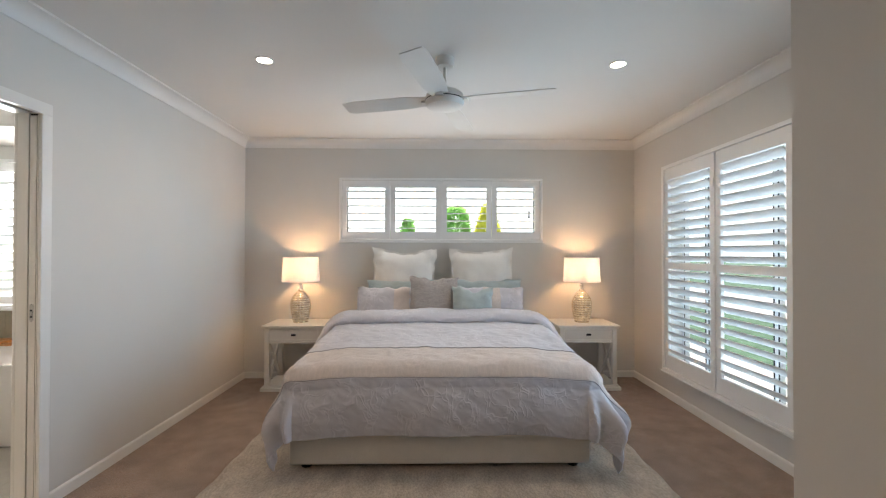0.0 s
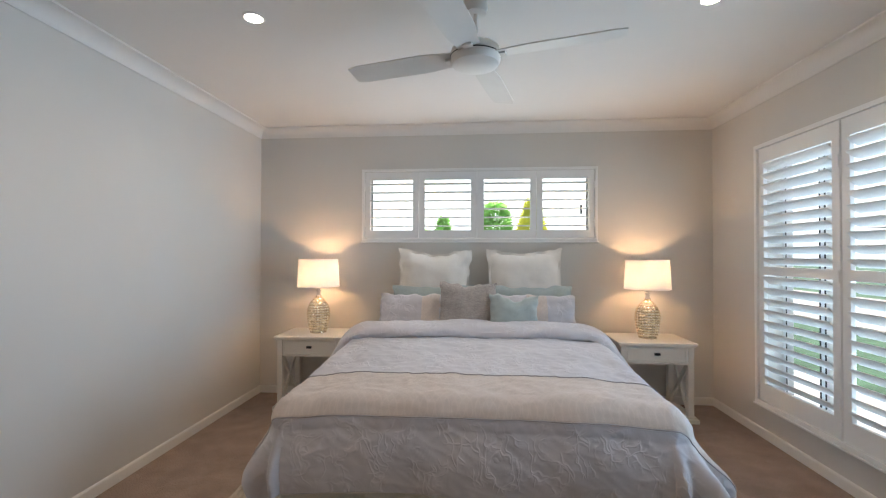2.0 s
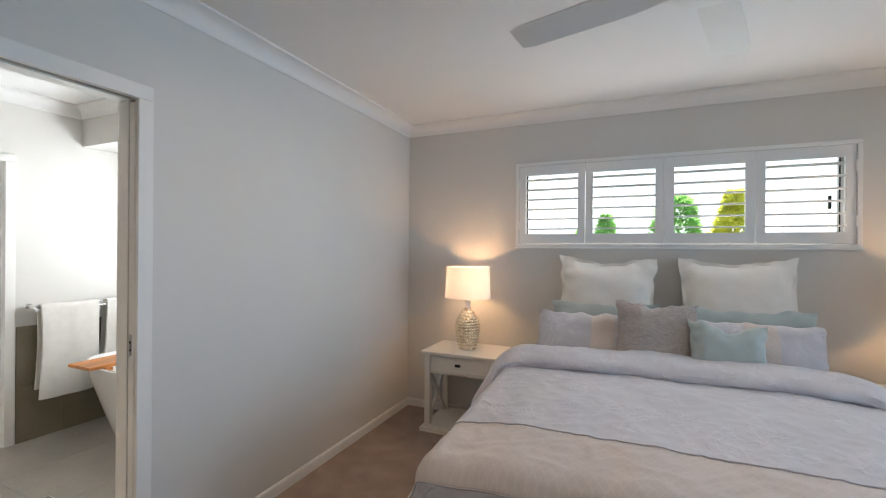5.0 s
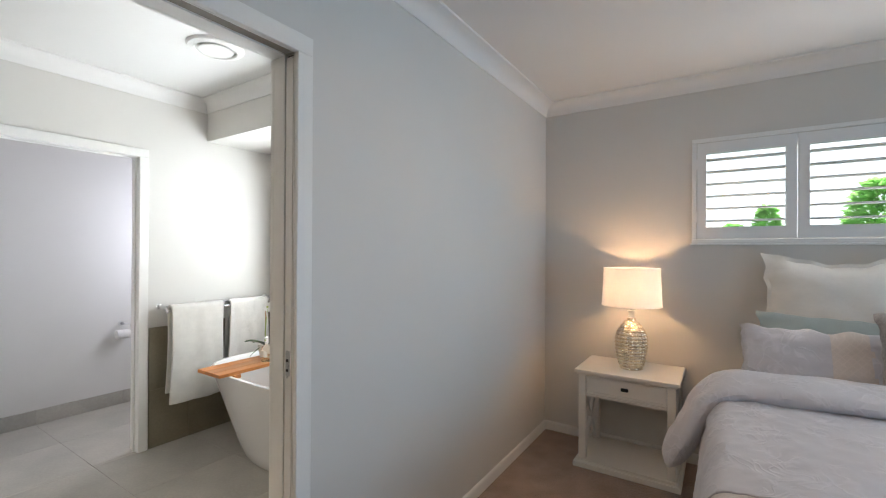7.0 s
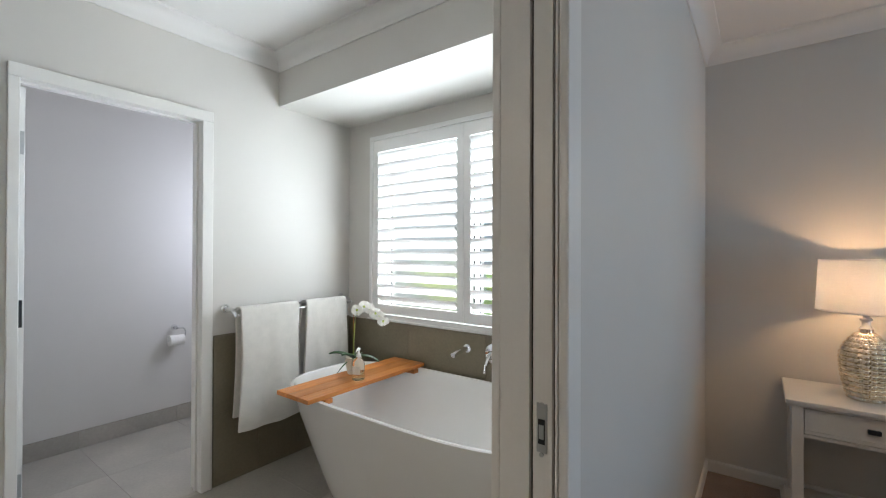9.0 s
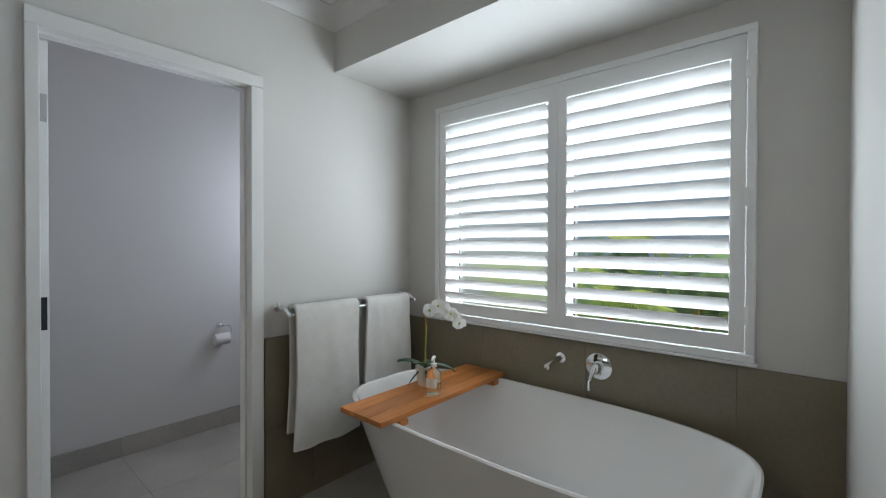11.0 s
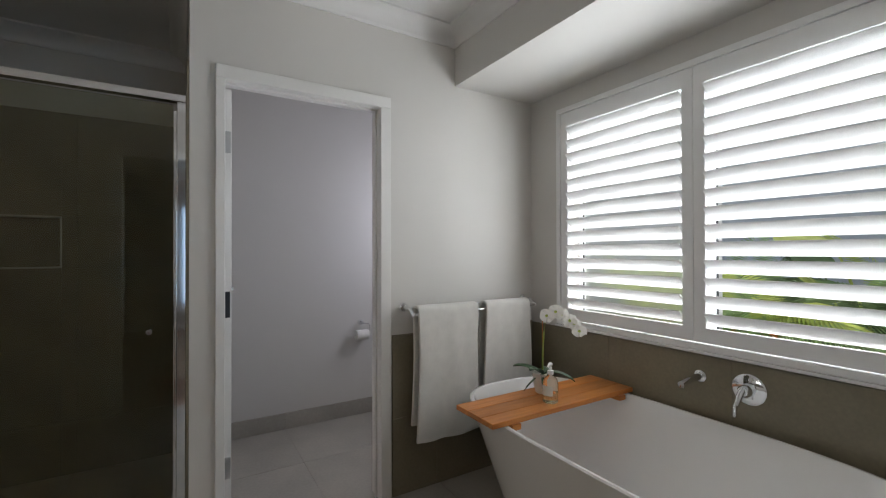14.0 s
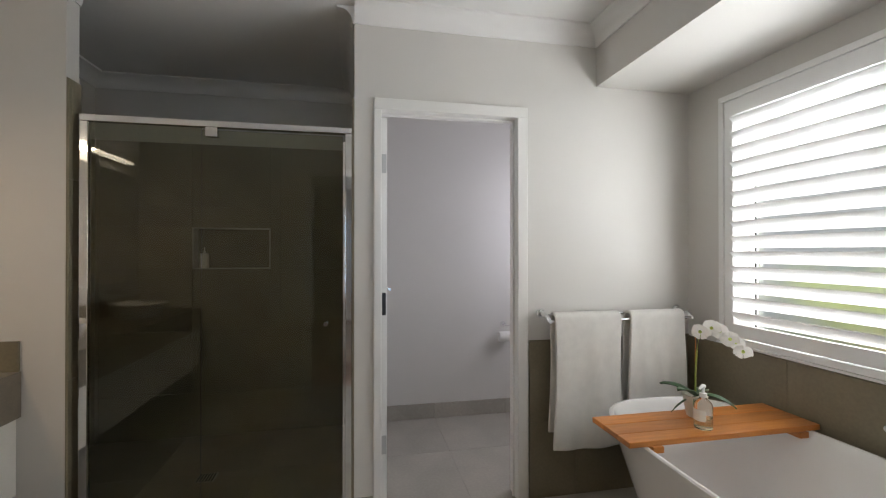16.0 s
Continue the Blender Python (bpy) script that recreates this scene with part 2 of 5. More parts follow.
BULB = glow("downlight_glow", (1.0, 0.93, 0.82), 25.0)
BAR = glow("bar_light_glow", (1.0, 0.9, 0.75), 9.0)
GLASS = mat("clear_glass", (1, 1, 1), 0.0, 0.0, 1, trans=1.0, ior=1.02)
# The tint puts the unlit recess's shade into the glass colour.
SHOWERGLASS = mat("shade_tinted_glass", (0.71, 0.71, 0.55), 0.0, 0.0, 1, trans=1.0, ior=1.5)
FROST = mat("frosted_glass", (0.95, 0.97, 0.95), 0.6, 0.0, 1, trans=1.0, ior=1.1)
BOTTLE = mat("bottle_glass", (1.0, 1.0, 0.98), 0.01, 0.0, 1, trans=1.0, ior=1.2)
MIRROR = mat("mirror", (0.9, 0.91, 0.9), 0.01, 0.0, 1, metal=1.0)
LEAF = translucent("green_leaf", (0.33, 0.46, 0.22), 0.5, 0.3, 0.55)
LEAF_Y = translucent("lime_leaf", (0.56, 0.64, 0.20), 0.55, 0.2, 0.3)
HEDGE = translucent("feathery_green_leaf", (0.42, 0.72, 0.26), 0.6, 0.3)
HEDGE_Y = translucent("golden_leaf", (0.82, 0.86, 0.20), 0.6, 0.2)
ORCHIDLEAF = mat("orchid_leaf", (0.04, 0.09, 0.035), 0.35, 0.15, 12)
PETAL = translucent("white_petal", (0.84, 0.82, 0.78), 0.3)
POT = mat("white_pot", (0.76, 0.73, 0.66), 0.5, 0.03, 10)
MULCH = mat("bark_mulch", (0.15, 0.125, 0.10), 0.95, 0.4, 12, 0.4, 60, 0.6)
LAWN = mat("lawn", (0.05, 0.105, 0.06), 0.95, 0.3, 3, 0.35, 120, 0.5)
PAVING = mat("concrete_path", (0.42, 0.41, 0.39), 0.85, 0.1, 4, 0.1, 80, 0.2)
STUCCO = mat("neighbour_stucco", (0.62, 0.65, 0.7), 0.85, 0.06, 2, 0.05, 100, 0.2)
ROOFING = mat("grey_roof_sheet", (0.2, 0.21, 0.23), 0.6, 0.08, 3)
REDPAINT = mat("red_car_paint", (0.45, 0.03, 0.05), 0.25, 0.03, 4, coat=0.6)
CARGLASS = mat("car_glass", (0.03, 0.035, 0.04), 0.08, 0.05, 4)
RUBBER = mat("rubber", (0.025, 0.025, 0.025), 0.8, 0.1, 20)


# ---- mesh helpers ----
def bm_box(bm, x0, x1, y0, y1, z0, z1, bevel=0.0, seg=2):
    vs = [bm.verts.new((x, y, z)) for x in (x0, x1) for y in (y0, y1) for z in (z0, z1)]
    fs = [bm.faces.new([vs[i] for i in f]) for f in ((0, 1, 3, 2), (4, 6, 7, 5), (0, 4, 5, 1), (2, 3, 7, 6), (0, 2, 6, 4), (1, 5, 7, 3))]
    if bevel:
        es = list({e for f in fs for e in f.edges})
        bmesh.ops.bevel(bm, geom=es, offset=bevel, segments=seg, profile=0.6, affect='EDGES')
    return vs


def box(x0, x1, y0, y1, z0, z1, bevel=0.0, seg=2):
    bm = bmesh.new()
    bm_box(bm, x0, x1, y0, y1, z0, z1, bevel, seg)
    return bm


def lathe(profile, seg=32, cx=0.0, cy=0.0, ripple=None, ring_only=False):
    """A turned solid from (radius, z) pairs; ripple(angle, k) scales the radius."""
    bm = bmesh.new()
    rings = []
    for k, (r, z) in enumerate(profile):
        ring = []
        for i in range(seg):
            a = 2 * math.pi * i / seg
            rr = r * (ripple(a, k) if ripple else 1)
            ring.append(bm.verts.new((cx + rr * math.cos(a), cy + rr * math.sin(a), z)))
        rings.append(ring)
    for a, b in zip(rings, rings[1:]):
        for i in range(seg):
            bm.faces.new((a[i], a[(i + 1) % seg], b[(i + 1) % seg], b[i]))
    if ring_only:
        for i in range(seg):
            bm.faces.new((rings[-1][i], rings[-1][(i + 1) % seg], rings[0][(i + 1) % seg], rings[0][i]))
        return bm
    if profile[0][0] > 1e-4:
        bm.faces.new(rings[0][::-1])
    if profile[-1][0] > 1e-4:
        bm.faces.new(rings[-1])
    return bm


def superellipse(a, b, n, k, seg):
    t = 2 * math.pi * k / seg
    c, s = math.cos(t), math.sin(t)
    return a * math.copysign(abs(c) ** (2 / n), c), b * math.copysign(abs(s) ** (2 / n), s)


def tube(points, radius, seg=10, cap=True):
    """A round bar along a list of points."""
    bm = bmesh.new()
    pts = [Vector(p) for p in points]
    rings, up = [], Vector((0, 0, 1))
    radii = radius if isinstance(radius, (list, tuple)) else [radius] * len(pts)
    for i, p in enumerate(pts):
        d = (pts[min(i + 1, len(pts) - 1)] - pts[max(i - 1, 0)]).normalized()
        ref = up if abs(d.dot(up)) < 0.95 else Vector((1, 0, 0))
        s = d.cross(ref).normalized()
        t = s.cross(d).normalized()
        rings.append([bm.verts.new(p + radii[i] * (math.cos(2 * math.pi * k / seg) * s + math.sin(2 * math.pi * k / seg) * t)) for k in range(seg)])
    for a, b in zip(rings, rings[1:]):
        for k in range(seg):
            bm.faces.new((a[k], a[(k + 1) % seg], b[(k + 1) % seg], b[k]))
    if cap:
        bm.faces.new(rings[0][::-1])
        bm.faces.new(rings[-1])
    return bm


def prism(profile, axis, a0, a1):
    """A closed profile of (u, v) pairs run along an axis: x gives (y, z), y gives (x, z), z gives (x, y)."""
    bm = bmesh.new()

    def at(u, v, a):
        return {"x": (a, u, v), "y": (u, a, v), "z": (u, v, a)}[axis]
    r0 = [bm.verts.new(at(u, v, a0)) for u, v in profile]
    r1 = [bm.verts.new(at(u, v, a1)) for u, v in profile]
    k = len(profile)
    for i in range(k):
        bm.faces.new((r0[i], r0[(i + 1) % k], r1[(i + 1) % k], r1[i]))
    bm.faces.new(r0[::-1])
    bm.faces.new(r1)
    return bm


def sheet(nu, nv, fn):
    """A grid of (nu + 1) x (nv + 1) points fn(u, v), with u and v from 0 to 1."""
    bm = bmesh.new()
    vs = [[bm.verts.new(fn(i / nu, j / nv)) for j in range(nv + 1)] for i in range(nu + 1)]
    for i in range(nu):
        for j in range(nv):
            bm.faces.new((vs[i][j], vs[i + 1][j], vs[i + 1][j + 1], vs[i][j + 1]))
    return bm


def mesh_of(name, bm, material, smooth=False):
    bmesh.ops.recalc_face_normals(bm, faces=bm.faces)
    me = bpy.data.meshes.new(name)
    bm.to_mesh(me)
    bm.free()
    me.materials.append(material)
    if smooth:
        for p in me.polygons:
            p.use_smooth = True
        me.set_sharp_from_angle(angle=radians(40))
    return me


def part(name, bm, material, parent=None, label="", smooth=False, at=None):
    ob = new(name, mesh_of(name, bm, material, smooth))
    if parent is not None:
        ob.parent = parent
    if at is not None:
        ob.matrix_basis = at
    return tagged(ob, label)


def repeat(name, me, parent, at):
    ob = new(name, me)
    ob.parent = parent
    ob.matrix_basis = at
    return ob


def thing(name, label, category, at=None, group="", kind=""):
    ob = new(name)
    ob.empty_display_size = 0.1
    if at is not None:
        ob.matrix_basis = at
    return tagged(ob, label, category, group, kind)


def setting(name, bm, material, label="", category="", smooth=False):
    return tagged(part(name, bm, material, None, "", smooth), label, category, "", "structure")


def wall_mesh(axis, p0, p1, u0, u1, z0, z1, holes=()):
    """A wall with thickness p0 to p1 across axis, running u0 to u1, with rectangular openings (u0, u1, z0, z1) cut through."""
    bm = bmesh.new()
    us = sorted({u0, u1, *[h[0] for h in holes], *[h[1] for h in holes]})
    zs = sorted({z0, z1, *[h[2] for h in holes], *[h[3] for h in holes]})

    def full(i, j):
        if not (0 <= i < len(us) - 1 and 0 <= j < len(zs) - 1):
            return False
        cu, cz = (us[i] + us[i + 1]) / 2, (zs[j] + zs[j + 1]) / 2
        return not any(h[0] < cu < h[1] and h[2] < cz < h[3] for h in holes)

    def v(p, u, z):
        return bm.verts.new((p, u, z) if axis == "x" else (u, p, z))
    for i in range(len(us) - 1):
        for j in range(len(zs) - 1):
            if not full(i, j):
                continue
            a, b, c, d = us[i], us[i + 1], zs[j], zs[j + 1]
            for p in (p0, p1):
                bm.faces.new([v(p, a, c), v(p, b, c), v(p, b, d), v(p, a, d)])
            for ok, q in ((full(i - 1, j), ((a, c), (a, d))), (full(i + 1, j), ((b, c), (b, d))), (full(i, j - 1), ((a, c), (b, c))), (full(i, j + 1), ((a, d), (b, d)))):
                if not ok:
                    (ua, za), (ub, zb) = q
                    bm.faces.new([v(p0, ua, za), v(p1, ua, za), v(p1, ub, zb), v(p0, ub, zb)])
    bmesh.ops.remove_doubles(bm, verts=bm.verts, dist=1e-5)
    return bm


def cove(axis, wall, inward, a0, a1, top, size=0.09):
    """A concave cornice where a wall meets a ceiling."""
    prof = [(wall, top), (wall, top - size), (wall + inward * 0.008, top - size), (wall + inward * 0.012, top - size + 0.012)]
    r = size - 0.024
    for k in range(7):
        a = math.pi / 2 * k / 6
        prof.append((wall + inward * (0.012 + r * (1 - math.cos(a))), top - size + 0.012 + r * math.sin(a)))
    prof += [(wall + inward * (size - 0.002), top - 0.010), (wall + inward * size, top)]
    return prism(prof, axis, a0, a1)


# ---- the large structure ----
XL, XR, YB, ZC = -1.955, 2.295, 4.79, 2.58        # bedroom: left, right and back wall, ceiling
EXL, EXR, EYB, EYS = -4.175, -2.065, 3.866, 0.0  # ensuite
WXB = -5.385                                     # back of the toilet room and of the shower
NX, NY, YE = 0.9525, 1.115, -1.7                   # entry passage: side wall, its end, and the end behind
DOOR = (1.50, 2.378, 2.076)                      # ensuite door: y from, y to, head
WCD = (2.073, 2.800, 2.060)                      # toilet door
SWIN = (1.925, 4.095, 0.28, 2.12)                  # side window opening: y, y, z, z
BWIN = (-0.907, 1.252, 1.503, 2.14)                # window over the bed: x, x, z, z
EWIN = (-3.893, -2.349, 0.895, 2.12)               # ensuite window: x, x, z, z

setting("floor_bedroom", prism([(XL - 0.05, YE), (NX + 0.1, YE), (NX + 0.1, NY - 0.1), (XR, NY - 0.1), (XR, YB), (XL - 0.05, YB)], "z", -0.2, 0.0), CARPET, "taupe cut-pile bedroom carpet", "floor")
setting("ceiling_bedroom", prism([(XL - 0.11, YE - 0.1), (NX + 0.1, YE - 0.1), (NX + 0.1, NY - 0.1), (XR + 0.2, NY - 0.1), (XR + 0.2, YB + 0.2), (XL - 0.11, YB + 0.2)], "z", ZC, ZC + 0.15), CEIL, "white painted plasterboard ceiling", "ceiling")
setting("wall_west", wall_mesh("x", XL - 0.11, XL, YE, YB, 0, ZC, [(DOOR[0] - 0.03, DOOR[1] + 0.012, -0.01, DOOR[2] + 0.012)]), WALL, "pale greige painted wall with a sliding-door opening", "wall")
setting("wall_north", wall_mesh("y", YB, YB + 0.2, XL - 0.11, XR + 0.2, -0.2, ZC, [BWIN]), WALL, "pale greige painted wall behind the bed", "wall")
setting("wall_east", wall_mesh("x", XR, XR + 0.2, NY - 0.1, YB, -0.2, ZC, [SWIN]), WALL, "pale greige painted wall with a tall window", "wall")
setting("wall_nib", box(NX + 0.1, XR, NY - 0.1, NY, 0, ZC), WALL, "pale greige return wall", "wall")
setting("wall_passage", box(NX, NX + 0.1, YE, NY, 0, ZC), WALL, "pale greige passage wall", "wall")
setting("wall_south", box(XL - 0.11, NX + 0.1, YE - 0.1, YE, 0, ZC), WALL, "pale greige end wall", "wall")

# ensuite, toilet room and shower
setting("floor_ensuite", box(WXB, XL - 0.05, EYS, EYB, -0.2, -0.006), GROUT, "grey floor tiles with fine joints", "floor")
setting("ceiling_ensuite", box(WXB - 0.1, XL - 0.11, EYS - 0.1, EYB + 0.2, ZC - 0.004, ZC + 0.15), CEIL, "white painted ensuite ceiling", "ceiling")
setting("ceiling_bulkhead", box(EXL, EXR, 3.273, EYB, 2.268, ZC - 0.004), WALL, "lowered bulkhead over the bath", "ceiling")
setting("wall_ensuite_north", wall_mesh("y", EYB, EYB + 0.2, WXB - 0.1, XL - 0.11, -0.2, ZC, [EWIN, (-5.1, -4.6, 1.2, 2.1)]), WALL, "pale painted wall with the bath window", "wall")
setting("wall_toilet", wall_mesh("x", EXL - 0.09, EXL, 1.939, EYB, 0, ZC, [(WCD[0] - 0.02, WCD[1] + 0.02, -0.01, WCD[2] + 0.02)]), WALL, "pale painted wall with the toilet door opening", "wall")
setting("wall_toilet_back", wall_mesh("x", WXB - 0.09, WXB, EYS - 0.1, EYB, -0.2, ZC, [(0.78, 1.313, 1.21, 1.514)]), WALL, "pale painted back wall", "wall")
setting("wall_niche_back", box(WXB - 0.12, WXB - 0.0905, 0.7, 1.4, 1.1, 1.6), WALLTILE, "tiled back of the shower niche", "wall")
setting("wall_shower_side", box(WXB, EXL - 0.09, 1.939, 2.02, 0, ZC), WALL, "partition between shower and toilet", "wall")
setting("wall_shower_nib", box(EXL - 0.09, EXL, EYS, 0.68, 0, ZC), WALL, "pale nib wall beside the shower", "wall")
setting("wall_shower_end", box(WXB, EXL - 0.09, EYS, 0.15, 0, ZC), WALL, "pale end wall of the shower recess", "wall")
setting("wall_ensuite_south", box(WXB, EXR, EYS - 0.1, EYS, -0.2, ZC), WALL, "pale wall behind the vanity", "wall")
for nm, args in (("north", ("x", YB, -1, XL, XR)), ("west", ("y", XL, 1, YE, YB)), ("east", ("y", XR, -1, NY, YB)), ("nib", ("x", NY, 1, NX, XR)),
                 ("passage", ("y", NX, -1, YE, NY)), ("south", ("x", YE, 1, XL, NX)), ("toilet_wall", ("y", EXL, 1, 1.939, 3.273)),
                 ("bulkhead", ("x", 3.273, -1, EXL, EXR)), ("ensuite_east", ("y", EXR, -1, EYS, 3.273)), ("shower_back", ("y", WXB, 1, 0.15, 1.939)),
                 ("shower_side", ("x", 1.939, -1, WXB, EXL)), ("shower_end", ("x", 0.15, 1, WXB, EXL - 0.09)), ("nib_end", ("x", 0.68, 1, EXL - 0.09, EXL)), ("nib_back", ("y", EXL - 0.09, -1, 0.15, 0.68)), ("nib_face", ("y", EXL, 1, EYS, 0.68))):
    top = ZC - 0.004 if args[1] in (EXL, EXR, WXB, 3.273, 1.939, 0.68, 0.15, EXL - 0.09) else ZC
    setting("trim_cornice_" + nm, cove(*args, top), CEIL, "white coved plaster cornice", "cornice", smooth=True)


def skirting(name, axis, wall, inward, a0, a1, h=0.068, t=0.014):
    prof = [(wall, 0.0), (wall + inward * t, 0.0), (wall + inward * t, h - 0.012), (wall + inward * (t - 0.004), h - 0.003), (wall + inward * (t - 0.009), h), (wall, h)]
    setting("baseboard_" + name, prism(prof, axis, a0, a1), TRIM, "white painted timber skirting", "skirting")


skirting("north", "x", YB, -1, XL, XR)
skirting("west", "y", XL, 1, DOOR[1] + 0.065, YB - 0.014)
skirting("west_near", "y", XL, 1, YE, DOOR[0] - 0.095)
skirting("east", "y", XR, -1, NY, YB - 0.014)
skirting("nib", "x", NY, 1, NX, XR - 0.014)
skirting("passage", "y", NX, -1, YE, NY)


def architrave(axis, wall, inward, a0, a1, head, width=0.062, t=0.018, first=0.062):
    """Door trim round an opening: two uprights and a head, with a raised outer edge."""
    out = []
    for side, (u0, u1) in (("side", (a0 - first, a0)), ("side", (a1, a1 + width)), ("head", (a0 - first, a1 + width))):
        bm = bmesh.new()
        lo, hi = (head, head + width) if side == "head" else (0.0, head)
        p0, p1 = sorted((wall, wall + inward * t))
        if axis == "x":
            bm_box(bm, p0, p1, u0, u1, lo, hi, 0.004)
        else:
            bm_box(bm, u0, u1, p0, p1, lo, hi, 0.004)
        out.append((bm, side))
    return out


def slider_door():
    d = thing("door_1", "white cavity sliding door pushed back into its pocket", "door", kind="structure")
    for bm, side in architrave("x", XL, 1, DOOR[0] - 0.03, DOOR[1], DOOR[2]) + architrave("x", XL - 0.11, -1, DOOR[0] - 0.03, DOOR[1], DOOR[2]):
        part("architrave", bm, TRIM, d)
    y0, y1, zt = DOOR
    for x0, x1 in ((XL - 0.006, XL - 0.001), (XL - 0.11, XL - 0.052)):
        part("jamb", box(x0, x1, y1, y1 + 0.011, 0, zt, 0.0015), TRIM, d)
        part("head_jamb", box(x0, x1, y0, y1, zt, zt + 0.011), TRIM, d)
    part("jamb", box(XL - 0.11, XL, y0 - 0.029, y0, 0, zt, 0.002), TRIM, d)
    # Thin dark sheet paints the shade inside the door pocket.
    part("pocket", box(XL - 0.1095, XL - 0.0005, y1 + 0.0115, y1 + 0.0118, 0, zt), CAVITY_SHADE, d)
    part("track", box(XL - 0.052, XL - 0.006, y0, y1, zt + 0.006, zt + 0.011), GROUT, d)
    leaf = part("door_leaf", box(XL - 0.046, XL - 0.011, y1 + 0.0015, y1 + 0.0112, 0.01, zt - 0.01, 0.0015), TRIM, d)
    zc = 1.04
    plate = part("latch_plate", box(XL - 0.038, XL - 0.019, y1 - 0.001, y1 + 0.0015, zc - 0.042, zc + 0.042, 0.001), STEEL, leaf)
    part("latch_slot", box(XL - 0.0345, XL - 0.0225, y1 - 0.0022, y1 - 0.0008, zc - 0.027, zc + 0.015), BLACK, leaf)
    part("latch_pull", box(XL - 0.033, XL - 0.024, y1 - 0.004, y1 - 0.002, zc - 0.018, zc + 0.006, 0.001), STEEL, leaf)
    for s in (-0.045, 0.04):
        part("screw", tube([(XL - 0.0285, y1 - 0.0022, zc + s), (XL - 0.0285, y1, zc + s)], 0.004, 8), STEEL, leaf)


def toilet_door():
    d = thing("door_2", "white hinged toilet door standing open inside its frame", "door", kind="structure")
    for bm, side in architrave("x", EXL, 1, WCD[0], WCD[1], WCD[2], 0.058, 0.018, 0.038) + architrave("x", EXL - 0.09, -1, WCD[0], WCD[1], WCD[2], 0.058, 0.018, 0.038):
        part("architrave", bm, TRIM, d)
    y0, y1, zt = WCD
    x0, x1 = EXL - 0.09, EXL
    part("jamb", box(x0, x1, y0 - 0.0195, y0, 0, zt, 0.002), TRIM, d)
    part("jamb", box(x0, x1, y1, y1 + 0.0195, 0, zt, 0.002), TRIM, d)
    part("head_jamb", box(x0, x1, y0 - 0.0195, y1 + 0.0195, zt, zt + 0.0195), TRIM, d)
    part("door_stop", box(x0 + 0.04, x0 + 0.055, y1 - 0.010, y1, 0, zt - 0.01), TRIM, d)
    part("door_stop", box(x0 + 0.04, x0 + 0.055, y0, y1, zt - 0.010, zt), TRIM, d)
    leaf = part("door_leaf", box(x0 - 0.73, x0 - 0.019, y0 + 0.001, y0 + 0.036, 0.012, zt - 0.006, 0.002), TRIM, d)
    for z in (0.31, 1.81):
        part("hinge", box(x0 - 0.019, x0 - 0.0165, y0 + 0.008, y0 + 0.032, z - 0.05, z + 0.05, 0.0008), STEEL, leaf)
    part("middle_hinge", box(x0 - 0.019, x0 - 0.0165, y0 + 0.010, y0 + 0.030, 1.0, 1.12, 0.0008), BLACK, leaf)
    part("strike_plate", box(x0 + 0.02, x0 + 0.036, y1 - 0.0018, y1 + 0.001, 0.95, 1.10, 0.0008), STEEL, d)
    part("lever_handle", tube([(x0 - 0.67, y0 + 0.035, 1.09), (x0 - 0.67, y0 + 0.08, 1.09), (x0 - 0.66, y0 + 0.09, 1.09), (x0 - 0.56, y0 + 0.09, 1.09)], 0.009), CHROME, leaf)
    part("rose", tube([(x0 - 0.67, y0 + 0.0365, 1.09), (x0 - 0.67, y0 + 0.045, 1.09)], 0.026, 20), CHROME, leaf)


slider_door()
toilet_door()


def louver_mesh(length, width=0.089, thick=0.0125):
    """An elliptical shutter blade along x, centred."""
    prof = [(superellipse(width / 2, thick / 2, 2.8, k, 18)) for k in range(18)]
    return mesh_of("louver", prism(prof, "x", -length / 2, length / 2), LOUVER, True)


def shutter_panel(parent, u0, u1, z0, z1, tiers, louvers, tilts, stile=0.052, rail=0.105, mid=0.063, depth=0.028):
    """A panel in local axes: x along the window, y outwards, z up. tiers: z ranges that hold blades."""
    panel = part("panel", wall_mesh("y", 0, depth, u0, u1, z0, z1, [(u0 + stile, u1 - stile, p, q) for p, q in tiers]), SHUTTER, parent)
    soft = panel.modifiers.new("soft_edge", 'BEVEL')
    soft.width, soft.segments, soft.limit_method = 0.0025, 2, 'ANGLE'
    me = louver_mesh(u1 - u0 - 2 * stile - 0.004)
    for (a, b), count, tilt in zip(tiers, louvers, tilts):
        pitch = (b - a) / count
        for k in range(count):
            repeat("louver", me, panel, pose((u0 + u1) / 2, depth / 2, a + pitch * (k + 0.5), -tilt, 0, 0))
    return panel


def shutter_frame(parent, u0, u1, z0, z1, w=0.03, y0=-0.012, y1=0.06):
    for a, b, c, d in ((u0, u1, z1 - w, z1), (u0, u1, z0, z0 + w), (u0, u0 + w, z0 + w, z1 - w), (u1 - w, u1, z0 + w, z1 - w)):
        part("frame", box(a, b, y0, y1, c, d, 0.004), SHUTTER, parent)
    part("sill_bead", box(u0 - 0.008, u1 + 0.008, y0 - 0.008, y1, z0 - 0.012, z0 - 0.0005, 0.003), SHUTTER, parent)


def hinges(parent, u, zs):
    for z in zs:
        part("hinge", box(u - 0.008, u + 0.008, -0.016, -0.0125, z - 0.035, z + 0.035, 0.001), SHUTTER, parent)


